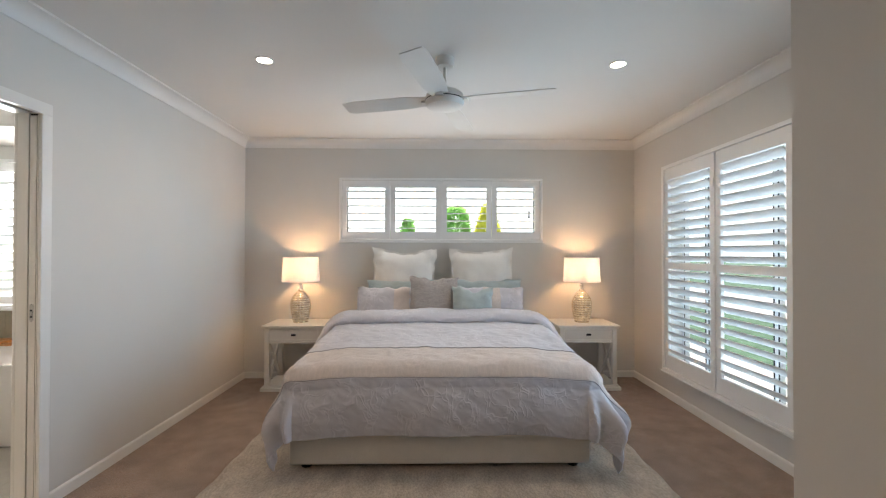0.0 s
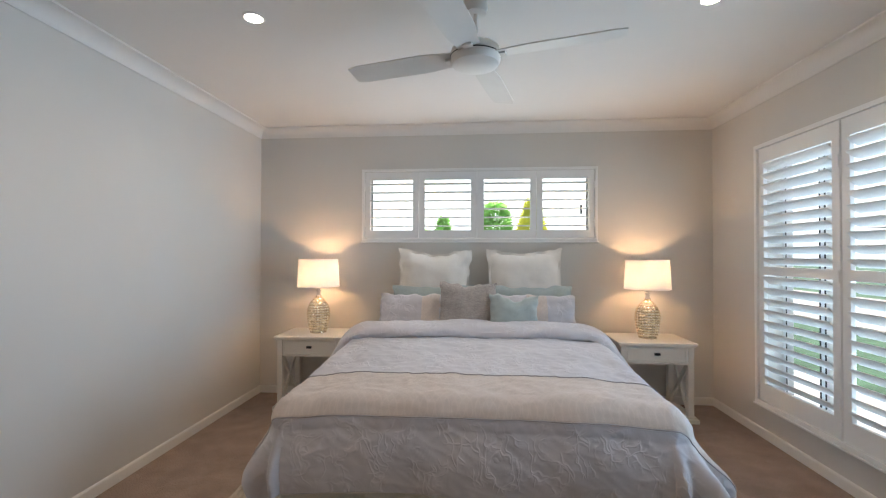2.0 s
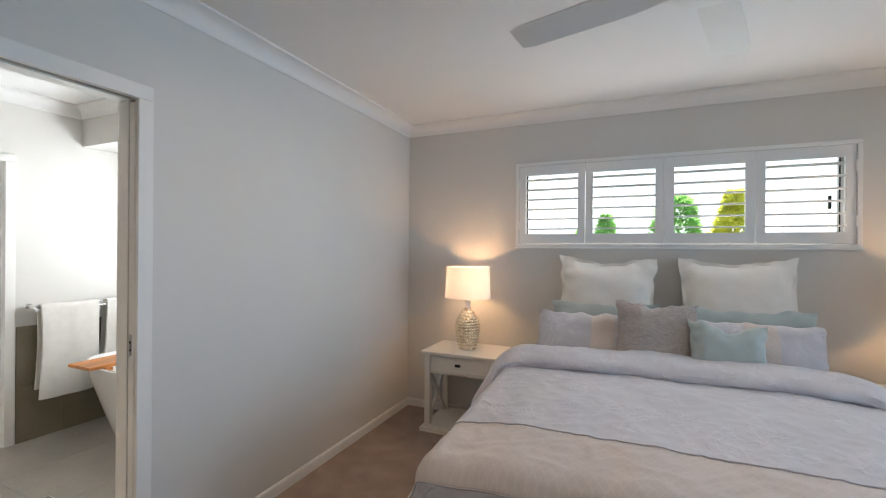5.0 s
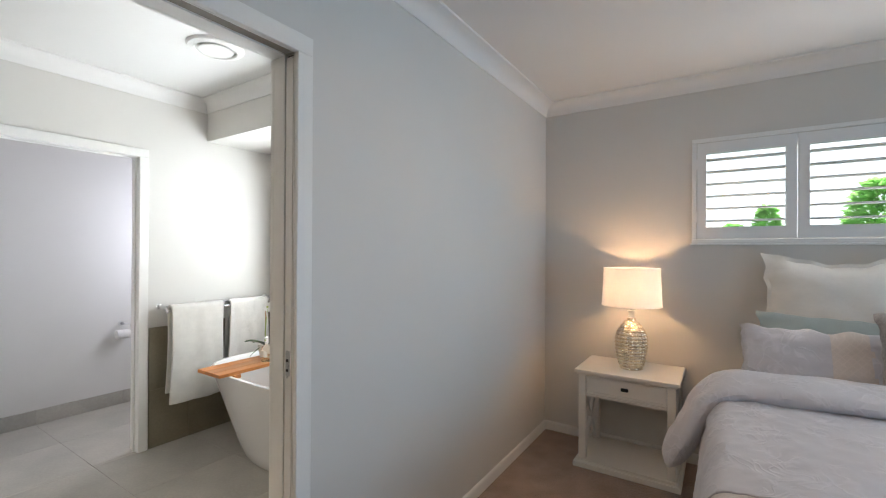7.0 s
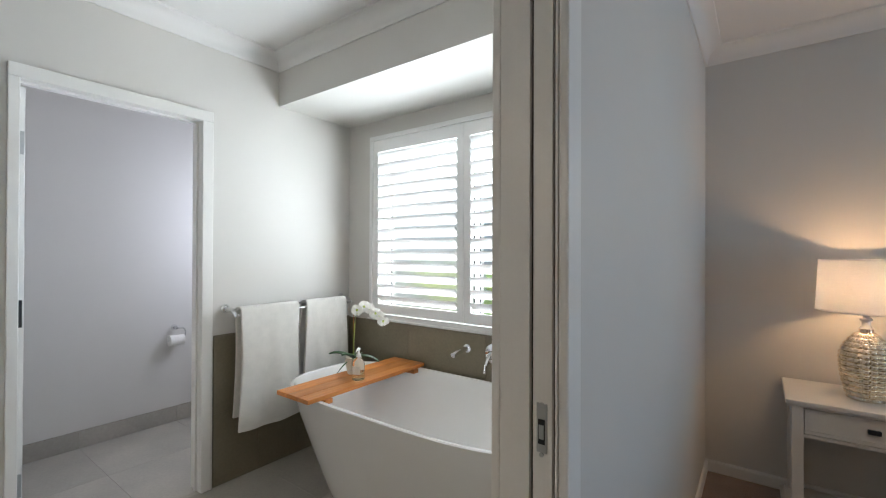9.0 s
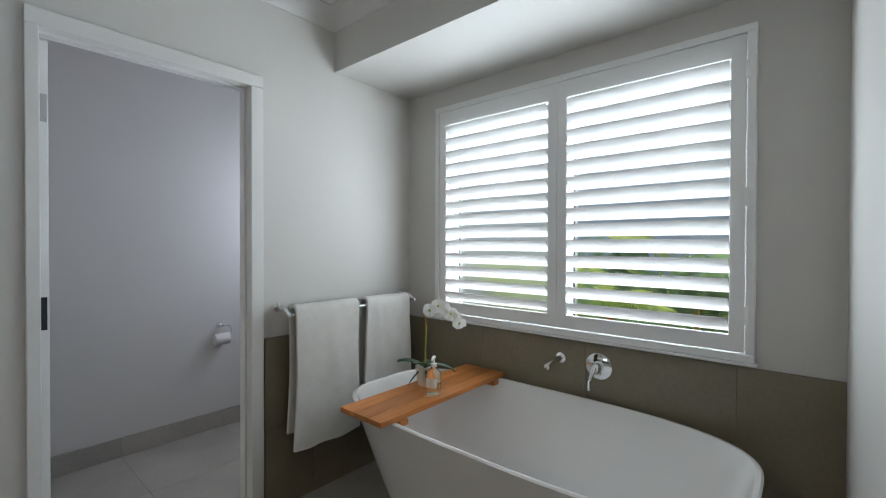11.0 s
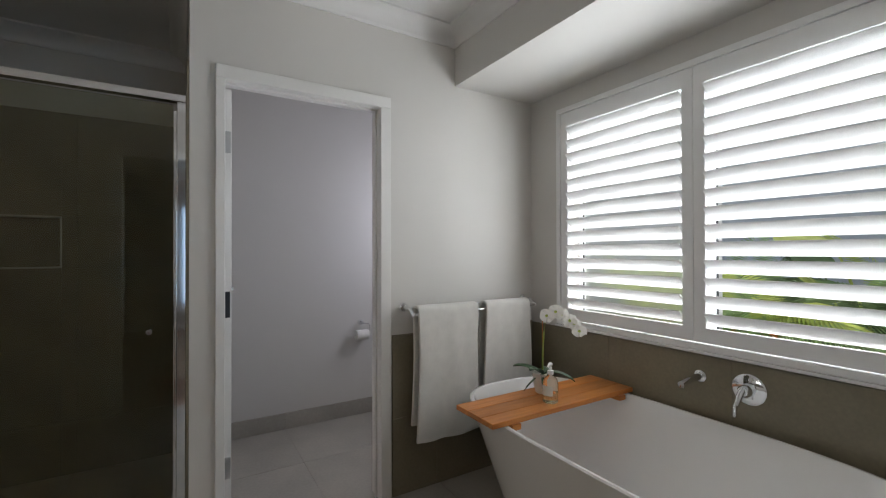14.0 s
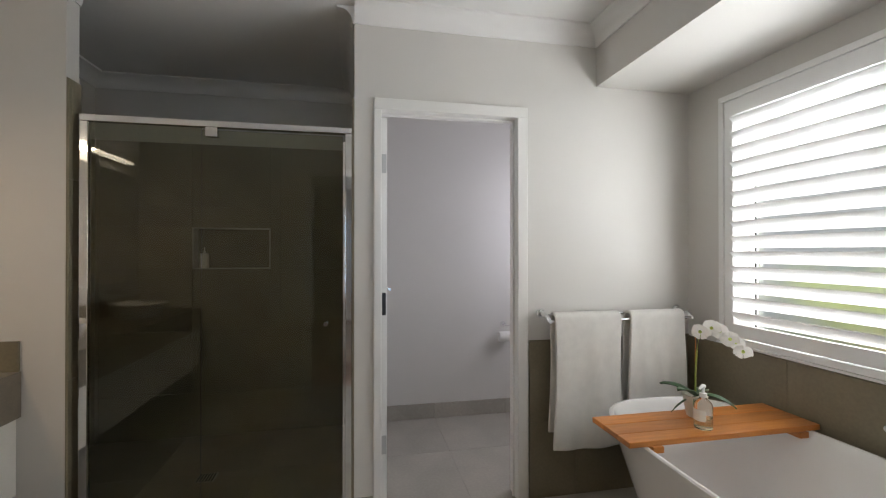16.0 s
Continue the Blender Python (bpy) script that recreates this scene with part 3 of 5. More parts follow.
def glazing(name, label, at, u0, u1, z0, z1, mullions, panes, depth=0.13):
    """An aluminium sliding window set in the outer part of the wall; local axes as the shutters have."""
    w = thing(name, label, "window", at, kind="structure")
    f = 0.035
    for a, b, c, d in ((u0, u1, z1 - f, z1), (u0, u1, z0, z0 + f), (u0, u0 + f, z0 + f, z1 - f), (u1 - f, u1, z0 + f, z1 - f)):
        part("window_frame", box(a, b, depth, depth + 0.05, c, d, 0.002), ALU, w)
    for k, m in enumerate(mullions):
        part("mullion", box(m - 0.022, m + 0.022, depth + 0.004, depth + 0.046, z0 + f, z1 - f, 0.002), ALU, w)
        for e in (m - 0.026, m + 0.018):
            part("mullion_seal", box(e, e + 0.008, depth - 0.002, depth + 0.0035, z0 + f, z1 - f), BLACK, w)
    edges = [u0 + f] + [v for m in mullions for v in (m - 0.022, m + 0.022)] + [u1 - f]
    for k, (a, b) in enumerate(zip(edges[0::2], edges[1::2])):
        ob = part("pane", box(a, b, depth + 0.02, depth + 0.025, z0 + f, z1 - f), panes[k], w)
        ob.visible_shadow = False
    for a, b in ((u0 + f - 0.002, u0 + f + 0.006), (u1 - f - 0.006, u1 - f + 0.002)):
        part("window_seal", box(a, b, depth - 0.0035, depth - 0.0005, z0 + f, z1 - f), BLACK, w)
    part("reveal_sill", box(u0, u1, 0.0605, depth - 0.004, z0, z0 + 0.012), TRIM, w)
    return w


ALU = mat("white_aluminium", (0.72, 0.73, 0.74), 0.35, 0.02, 8, metal=0.1)

# Unseen window, added so that light can enter the toilet room.
wcw = tagged(part("window_4", wall_mesh("y", EYB + 0.1, EYB + 0.14, -5.1, -4.6, 1.2, 2.1, [(-5.06, -4.64, 1.24, 2.06)]), ALU), "small white frosted window, unseen, added to light the toilet room", "window", "", "structure")
part("pane", box(-5.06, -4.64, EYB + 0.115, EYB + 0.12, 1.24, 2.06), FROST, wcw)

# window over the bed
at = pose(0, YB, 0)
glazing("window_1", "white aluminium sliding window over the bed", at, BWIN[0], BWIN[1], BWIN[2], BWIN[3], (0.175,), (GLASS, GLASS))
sh = thing("plantation_shutter", "white plantation shutter of four panels with level louvres", "shutter", at, "plantation shutters")
shutter_frame(sh, -0.938, 1.282, 1.477, 2.17, 0.026)
for u0, u1 in ((-0.911, -0.388), (-0.384, 0.165), (0.179, 0.722), (0.726, 1.255)):
    shutter_panel(sh, u0, u1, 1.508, 2.143, [(1.583, 2.067)], [6], [-1], 0.055, 0.08)
part("centre_post", box(0.167, 0.177, -0.006, 0.03, 1.504, 2.143, 0.002), SHUTTER, sh)
hinges(sh, -0.911, (1.65, 2.0))
hinges(sh, 0.172, (1.65, 2.0))
hinges(sh, 1.255, (1.65, 2.0))
part("window_latch", box(1.150, 1.164, 0.095, 0.126, 1.74, 1.83, 0.004), BLACK, sh)

# side window: local x runs along -y of the room
at = pose(XR, 0, 0, 0, 0, -90)
glazing("window_2", "tall white aluminium window beside the bed", at, -SWIN[1], -SWIN[0], SWIN[2], SWIN[3], (-3.73, -2.99, -2.25), (GLASS, GLASS, GLASS, GLASS))
sh = thing("plantation_shutter", "tall white plantation shutter of three panels with mid rails", "shutter", at, "plantation shutters")
shutter_frame(sh, -4.13, -1.885, 0.258, 2.168, 0.03, -0.05, 0.02)
for k in range(3):
    u0 = -4.098 + k * 0.730
    p = shutter_panel(sh, u0, u0 + 0.716, 0.290, 2.136, [(0.415, 1.208), (1.270, 2.03)], [10, 10], [43, 33], 0.055)
    p.matrix_basis = pose(0, -0.035, 0)
    if k:
        part("post", box(u0 - 0.0125, u0 - 0.0015, -0.045, 0.0, 0.290, 2.136, 0.002), SHUTTER, sh)
for z in (0.5, 1.23, 1.9):
    part("hinge", box(-4.106, -4.09, -0.055, -0.0505, z - 0.035, z + 0.035, 0.001), SHUTTER, sh)
    part("hinge", box(-3.383, -3.367, -0.055, -0.0455, z - 0.035, z + 0.035, 0.001), SHUTTER, sh)

# ensuite window
at = pose(0, EYB, 0)
glazing("window_3", "white aluminium window over the bath, one frosted pane", at, EWIN[0], EWIN[1], EWIN[2], EWIN[3], (-3.12,), (FROST, GLASS))
sh = thing("plantation_shutter", "white plantation shutter of two panels with tilted louvres over the bath", "shutter", at, "plantation shutters")
shutter_frame(sh, -3.923, -2.319, 0.872, 2.15, 0.03, -0.035, 0.03)
for u0, u1 in ((-3.891, -3.1205), (-3.1195, -2.3525)):
    shutter_panel(sh, u0, u1, 0.906, 2.118, [(0.970, 2.035)], [14], [40], 0.050, 0.07).matrix_basis = pose(0, -0.028, 0)
for z in (1.05, 1.5, 1.98):
    part("hinge", box(-2.355, -2.339, -0.042, -0.0355, z - 0.035, z + 0.035, 0.001), SHUTTER, sh)


# ---- bedroom things ----
def smooth(a, b, x):
    t = max(0.0, min(1.0, (x - a) / (b - a)))
    return t * t * (3 - 2 * t)


BEDX, BEDF, BEDH, BEDB = 0.144, 2.755, 0.925, 4.74   # bed: middle, front, half width, back


def drape(fx, fy, r=0.13, top=None, lump=1.0):
    """Where a point of the flat cover comes to lie: on the bed's top, or hung over its edge."""
    x0, x1, y0 = -BEDH + 0.045, BEDH - 0.045, BEDF + 0.055
    cx, cy = min(max(fx, x0), x1), max(fy, y0)
    ex, ey = fx - cx, fy - cy
    d = math.hypot(ex, ey)
    base = (top(cx, cy) if top else 0.0)
    if d < 1e-6:
        px, py, pz = cx, cy, base
    else:
        nx, ny = ex / d, ey / d
        if d < r * math.pi / 2:
            h, drop = r * math.sin(d / r), r * (1 - math.cos(d / r))
        else:
            rest = d - r * math.pi / 2
            if nx and ny:
                rest -= 0.06 * max(0.0, rest - 0.20) * smooth(0.1, 0.6, abs(nx * ny) * 2)
            ang = math.atan2(abs(nx), abs(ny))
            pleat = (0.040 * math.sin(ang * 11 + 0.8) + 0.085 * math.sin(ang * 2) * math.sin(0.45 + min(1, rest / 0.42) * 2.0)) * smooth(0, 0.2, rest) * (1 if nx and ny else 0.0)
            wave = 0.011 * math.sin((fx if abs(ny) > 0.5 else fy) * 9.0 + 1.3) * smooth(0, 0.4, rest)
            h, drop = r + 0.035 * math.sin(min(1, rest / 0.34) * math.pi) * abs(ny) + (0.02 + (0.10 if nx > 0 else 0.03) * min(1, abs(nx) * 1.5)) * rest + pleat + wave + 0.03 * math.sin(min(1, rest / 0.3) * math.pi) * abs(nx), r + rest
        h *= 1 - 0.30 * max(0.0, -nx)
        px, py, pz = cx + nx * h, cy + ny * h, base - drop
    w = noise.noise(Vector((fx * 3.1, fy * 3.1, 2.0))) * 0.010 + noise.noise(Vector((fx * 9 + fy * 3, fy * 8, 5.0))) * 0.0045
    k = noise.noise(Vector((fx * 17 + 4 * math.sin(fy * 5), fy * 14 + 3 * fx, 9.0)))
    w += 0.0032 * (1 - abs(k)) ** 4 + 0.005 * (1 - abs(noise.noise(Vector((fx * 8 - 3 * fy, fy * 9 + fx, 21.0))))) ** 6
    w *= lump
    if d > r:
        px, py = px + ex / d * w, py + ey / d * w
    else:
        pz += w
    return Vector((BEDX + px, py, max(pz, 0.028 + 0.01 * abs(k))))


def duvet_top(x, y):
    edge = 1 - smooth(0.55, 0.90, abs(x))
    return 0.66 + 0.01 * smooth(2.75, 3.1, y) + 0.04 * smooth(3.0, 3.9, y) + 0.022 * edge


def cover(y0, y1, nv, hang, nu=200):
    lo, hi = -BEDH - hang, BEDH + hang
    return sheet(nu, nv, lambda u, v: drape(lo + (hi - lo) * u, y0 + (y1 - y0) * v, top=duvet_top))


def thicken(ob, t, offset=-1):
    md = ob.modifiers.new("thickness", 'SOLIDIFY')
    md.thickness, md.offset = t, offset
    return ob


def king_bed():
    bed = thing("bed", "king bed with cream upholstered base on the pale rug", "bed")
    x0, x1 = BEDX - BEDH, BEDX + BEDH
    part("base", box(x0, x1, BEDF, BEDB, 0.055, 0.34, 0.018, 3), VALANCE, bed, "cream fabric bed base", True)
    for px in (x0 + 0.09, x1 - 0.09):
        for py in (BEDF + 0.07, BEDB - 0.1):
            part("foot", lathe([(0.028, 0.0135), (0.034, 0.03), (0.036, 0.056)], 16, px, py), BLACK, bed, "black bed foot")
    part("mattress", box(x0 + 0.02, x1 - 0.02, BEDF + 0.06, BEDB, 0.342, 0.58, 0.05, 4), SHEET, bed, "mattress in a blue-grey fitted sheet", True)
    duvet = thing("duvet", "silver jacquard duvet with a blush woven band, folded back", "bedding")
    thicken(part("foot_panel", cover(BEDF - 0.43, BEDF - 0.095, 60, 0.46), DUVET, duvet, "crinkled silver jacquard panel", True), 0.012)
    thicken(part("woven_band", cover(BEDF - 0.095, 3.08, 40, 0.46), BAND, duvet, "blush woven band", True), 0.014)
    thicken(part("head_panel", cover(3.08, 4.05, 70, 0.44), DUVET, duvet, "", True), 0.012)
    for yy, hang in ((BEDF - 0.095, 0.46), (3.08, 0.44)):
        pts = [drape(-BEDH - hang + (2 * BEDH + 2 * hang) * k / 110, yy, top=duvet_top) + Vector((0, -0.001, 0.0025)) for k in range(111)]
        part("piping", tube(pts, 0.0032, 6), PIPING, duvet, "", True)

    flat, bend, tail = BEDH - 0.11, 0.19, 0.34
    arc = bend * 1.15

    def roll(u, v):
        s = (2 * u - 1) * (flat + arc + tail)
        m, side = abs(s), (1 if s > 0 else -1)
        droop = 0.08 * smooth(flat + 0.1, flat + arc + tail, m) * (1 if s > 0 else 0.2)
        th = min(max(0.0, m - flat), arc) / bend
        rest = max(0.0, m - flat - arc)
        px = min(m, flat) + bend * math.sin(th) + rest * math.cos(th)
        pz = -bend * (1 - math.cos(th)) - rest * math.sin(th)
        left = (flat + arc + tail - m) / 0.13
        taper = math.sqrt(max(0.0, 1 - max(0.0, 1 - left) ** 2))
        a = 2 * math.pi * v
        p = noise.noise(Vector((s * 4, math.cos(a) * 1.5, math.sin(a) * 1.5 + 7))) * 0.016 + noise.noise(Vector((s * 12, math.cos(a) * 3, math.sin(a) * 3))) * 0.007
        ry, rz = (0.195 + p) * (0.35 + 0.65 * taper), (0.066 + p) * max(0.05, taper)
        out = rz * math.sin(a)
        y = 4.10 - ry * math.cos(a) + 0.02 * math.sin(s * 1.5) - 0.12 * max(0.0, m - flat)
        z = 0.745 + 0.018 * (1 - smooth(0.5, 0.9, m)) + pz + out * math.cos(th)
        return Vector((BEDX + side * (px + droop + out * math.sin(th)), y, z))
    fold_bm = sheet(150, 36, roll)
    bmesh.ops.remove_doubles(fold_bm, verts=fold_bm.verts, dist=1e-4)
    part("fold", fold_bm, DUVET, duvet, "duvet top folded back in a thick roll", True)


def pillow_mesh(w, h, t, flange=0.0, sag=0.0, chop=0.0, ears=0.06, seed=0, nu=26, nv=22):
    """A filled cushion standing in the local x-z plane, base at z = 0, y its depth."""
    bm = bmesh.new()
    rows = {}
    fu, fv = 1 + 2 * flange / w, 1 + 2 * flange / h

    def point(i, j, side):
        u, v = (-1 + 2 * i / nu) * fu, (-1 + 2 * j / nv) * fv
        uu, vv = min(1, abs(u)), min(1, abs(v))
        f = ((1 - uu ** 2.6) ** 0.55) * ((1 - vv ** 2.6) ** 0.55)
        pull = 1 - ears * (1 - abs(v) ** 2) * (abs(u) ** 3)
        pull2 = 1 - ears * (1 - abs(u) ** 2) * (abs(v) ** 3)
        x, z = u * w / 2 * pull, v * h / 2 * pull2
        wob = noise.noise(Vector((u * 2.2 + seed, v * 2.2, side * 0.7 + seed)))
        cr = 1 - abs(noise.noise(Vector((u * 5 + seed, v * 4 + u, seed + 4.0))))
        y = side * (t / 2 * f * (1 + 0.18 * wob) + 0.006 * cr * f + 0.004)
        if v > 0:
            z -= sag * h * v * math.exp(-(u * 1.8) ** 2) + chop * h * v * math.exp(-((u - 0.1) * 3.0) ** 2)
        z += 0.018 * noise.noise(Vector((u * 4 + seed, seed, 1.0))) * v
        x += 0.014 * noise.noise(Vector((v * 4 + seed, seed, 2.0))) * abs(u)
        y += 0.022 * noise.noise(Vector((u * 3.5, v * 3.5, seed + 9.0))) * (1 - f)
        return x, y, z + h / 2 * fv
    for side in (1, -1):
        for i in range(nu + 1):
            for j in range(nv + 1):
                rows[side, i, j] = bm.verts.new(point(i, j, side))
    for side in (1, -1):
        for i in range(nu):
            for j in range(nv):
                q = [rows[side, i, j], rows[side, i + 1, j], rows[side, i + 1, j + 1], rows[side, i, j + 1]]
                bm.faces.new(q if side < 0 else q[::-1])
    ring = [(i, 0) for i in range(nu)] + [(nu, j) for j in range(nv)] + [(i, nv) for i in range(nu, 0, -1)] + [(0, j) for j in range(nv, 0, -1)]
    for (i, j), (k, m) in zip(ring, ring[1:] + ring[:1]):
        bm.faces.new((rows[1, i, j], rows[1, k, m], rows[-1, k, m], rows[-1, i, j]))
    return bm


def pillow(name, label, material, x, y, z, w, h, t, lean, turn=0, roll=0, **kw):
    ob = part(name, pillow_mesh(w, h, t, **kw), material, None, "", True)
    ob.matrix_basis = pose(x, y, z, -lean, roll, turn)
    return tagged(ob, label, "pillow", "pillows on the bed")


def pillows():
    pillow("european_pillow", "large white linen pillow with a flange against the wall", LINEN, -0.233, 4.592, 0.765, 0.60, 0.57, 0.17, 12, 0, 1.5, flange=0.04, sag=0.045, ears=0.045, seed=1)
    pillow("european_pillow", "large white linen pillow with a flange against the wall", LINEN, 0.607, 4.592, 0.77, 0.60, 0.565, 0.16, 12, 0, -1, flange=0.04, sag=0.035, ears=0.04, seed=2)
    pillow("lumbar_pillow", "soft aqua pillow tucked before the white pillow", AQUA, -0.228, 4.482, 0.70, 0.74, 0.395, 0.12, 18, sag=0.02, seed=3)
    pillow("lumbar_pillow", "soft aqua pillow tucked before the white pillow", AQUA, 0.627, 4.482, 0.70, 0.76, 0.40, 0.12, 18, sag=0.02, seed=4)
    for x, s in ((-0.333, 5.0), (0.657, 6.0)):
        p = pillow("standard_pillow", "silver jacquard pillow with a blush centre band", DUVET, x, 4.34, 0.665, 0.70, 0.365, 0.13, 22, seed=s, ears=0.04, nu=42)
        lo, hi = (0.03, 0.19) if x < 0 else (-0.06, 0.10)
        bm = bmesh.new()
        bm.from_mesh(p.data)
        bmesh.ops.delete(bm, geom=[f for f in bm.faces if not lo < f.calc_center_median().x < hi], context='FACES')
        for v in bm.verts:
            v.co += 0.0012 * v.normal
        part("woven_band", bm, BAND, p, "blush woven band", True)
    pillow("cushion", "square grey-brown woven cushion with a stitched edge", GREYWEAVE, 0.087, 4.212, 0.70, 0.47, 0.435, 0.13, 20, 0, 1.5, sag=0.05, ears=0.07, seed=7, flange=0.006)
    pillow("cushion", "small aqua cushion with a dented top edge", AQUA, 0.457, 4.132, 0.70, 0.40, 0.35, 0.13, 20, 0, 2, chop=0.16, ears=0.08, seed=8)


def nightstand():
    """White bedside table: base at the origin, front towards -y, width along x."""
    w, d, h = 0.618, 0.455, 0.64
    t = thing("nightstand", "white bedside table with one drawer, crossed sides, low shelf", "bedside table", group="bedside tables")
    part("tabletop", box(-w / 2, w / 2, 0, d, h - 0.022, h, 0.006, 3), LACQUER, t)
    part("top_moulding", box(-w / 2 + 0.012, w / 2 - 0.012, 0.012, d - 0.008, h - 0.034, h - 0.0225, 0.004), LACQUER, t)
    lx, lw = w / 2 - 0.024, 0.046
    for sx in (-1, 1):
        for y in (0.022, d - 0.022 - lw):
            a, b = sorted((sx * lx, sx * (lx - lw)))
            part("leg", box(a, b, y, y + lw, 0.052, h - 0.0345, 0.003), LACQUER, t)
        xs = sx * (lx - lw / 2)
        part("side_apron", box(xs - 0.011, xs + 0.011, 0.0685, d - 0.0685, 0.475, h - 0.035, 0.002), LACQUER, t)
        y0, y1, z0, z1 = 0.07, d - 0.07, 0.06, 0.475
        for ya, yb in ((y0, y1), (y1, y0)):
            bm = bmesh.new()
            dy = 0.02
            o = 0.002 if ya < yb else -0.002
            v = [bm.verts.new((xs + s + o, y, z)) for s in (-0.009, 0.009) for y, z in ((ya - dy, z0), (ya + dy, z0), (yb + dy, z1), (yb - dy, z1))]
            for f in ((0, 1, 2, 3), (4, 7, 6, 5), (0, 4, 5, 1), (1, 5, 6, 2), (2, 6, 7, 3), (3, 7, 4, 0)):
                bm.faces.new([v[i] for i in f])
            part("cross_brace", bm, LACQUER, t)
    part("back_panel", box(-lx + lw, lx - lw, d - 0.045, d - 0.032, 0.475, h - 0.035), LACQUER, t)
    part("front_rail", box(-lx + lw, lx - lw, 0.03, 0.055, 0.463, 0.480, 0.002), LACQUER, t)
    dr = part("drawer", box(-lx + lw + 0.003, lx - lw - 0.003, 0.030, 0.052, 0.484, h - 0.038, 0.002), LACQUER, t)
    x0, x1, z0, z1 = -lx + lw + 0.003, lx - lw - 0.003, 0.484, h - 0.038
    for a, b, c, e in ((x0, x1, z0, z0 + 0.016), (x0, x1, z1 - 0.016, z1), (x0, x0 + 0.016, z0 + 0.016, z1 - 0.016), (x1 - 0.016, x1, z0 + 0.016, z1 - 0.016)):
        part("drawer_moulding", box(a, b, 0.024, 0.0298, c, e, 0.002), LACQUER, dr)
    part("pull", box(-0.022, 0.022, 0.012, 0.0295, 0.537, 0.557, 0.004), BLACK, dr, "dark bronze cup pull")
    part("shelf", box(-w / 2 + 0.012, w / 2 - 0.012, 0.012, d - 0.012, 0.034, 0.052, 0.003), LACQUER, t)
    part("plinth", box(-w / 2 - 0.006, w / 2 + 0.006, -0.004, d - 0.006, 0.0, 0.0338, 0.005), LACQUER, t)
    return t


def table_lamp():
    """Bedside lamp: base at the origin."""
    t = thing("table_lamp", "lit table lamp with cream drum shade and beaded gold base", "lamp", group="bedside lamps")
    prof = [(0.070, 0.0), (0.074, 0.004), (0.071, 0.016)]
    n = 104
    for k in range(n + 1):
        s = k / n
        r = 0.072 + 0.023 * math.sin(math.pi * s / 1.1) if s < 0.55 else 0.028 + 0.067 * math.cos((s - 0.55) / 0.45 * math.pi / 2) ** 0.75
        prof.append((r, 0.018 + 0.302 * s))
    prof += [(0.027, 0.325), (0.027, 0.336)]

    def beads(a, k):
        if not 3 <= k <= n + 2:
            return 1
        row = (k - 3) / n * 13
        return 1 + 0.10 * max(0.0, abs(math.sin(a * 10)) * abs(math.sin(row * math.pi))) ** 0.55
    part("base", lathe(prof, 144, ripple=beads), MERCURY, t, "beaded gold mercury-glass base", True)
    part("neck", lathe([(0.028, 0.3365), (0.017, 0.35), (0.017, 0.372), (0.024, 0.376), (0.024, 0.384), (0.012, 0.390), (0.012, 0.43)], 24), STEEL, t, "brass neck", True)
    part("shade", lathe([(0.186, 0.420), (0.174, 0.668)], 64), SHADE, t, "cream fabric drum shade", True)
    sh = t.children[-1].data
    bm = bmesh.new()
    bm.from_mesh(sh)
    bmesh.ops.delete(bm, geom=[f for f in bm.faces if len(f.verts) > 4], context='FACES_ONLY')
    bm.to_mesh(sh)
    bm.free()
    for r, z in ((0.1865, 0.420), (0.1745, 0.666)):
        part("shade_rim", tube([(r * math.cos(2 * math.pi * k / 64), r * math.sin(2 * math.pi * k / 64), z) for k in range(65)], 0.0028, 6, False), SHADE, t)
    part("bulb", lathe([(0.012, 0.43), (0.014, 0.45), (0.028, 0.475), (0.032, 0.50), (0.025, 0.525), (0.0, 0.535)], 20), PORCELAIN, t)
    return t


king_bed()
pillows()
ns = nightstand()
ns.matrix_basis = pose(-1.278, 4.318, 0)
copy_thing(ns, pose(1.628, 4.318, 0))
tl = table_lamp()
tl.matrix_basis = pose(BEDSIDE_LAMPS[0][0], BEDSIDE_LAMPS[0][1], 0.6405)
copy_thing(tl, pose(BEDSIDE_LAMPS[1][0], BEDSIDE_LAMPS[1][1], 0.6405, 0, 0, 20))

rug = part("rug", sheet(90, 90, lambda u, v: Vector((-1.183 + 2.635 * u + 0.006 * math.sin(v * 40), 1.55 + 2.2 * v + 0.006 * math.sin(u * 50), 0.011 + 0.003 * noise.noise(Vector((u * 40, v * 40, 0)))))), RUG, None, "", True)
thicken(rug, 0.012)
tagged(rug, "pale woven rug with a soft faded pattern under the bed", "rug")


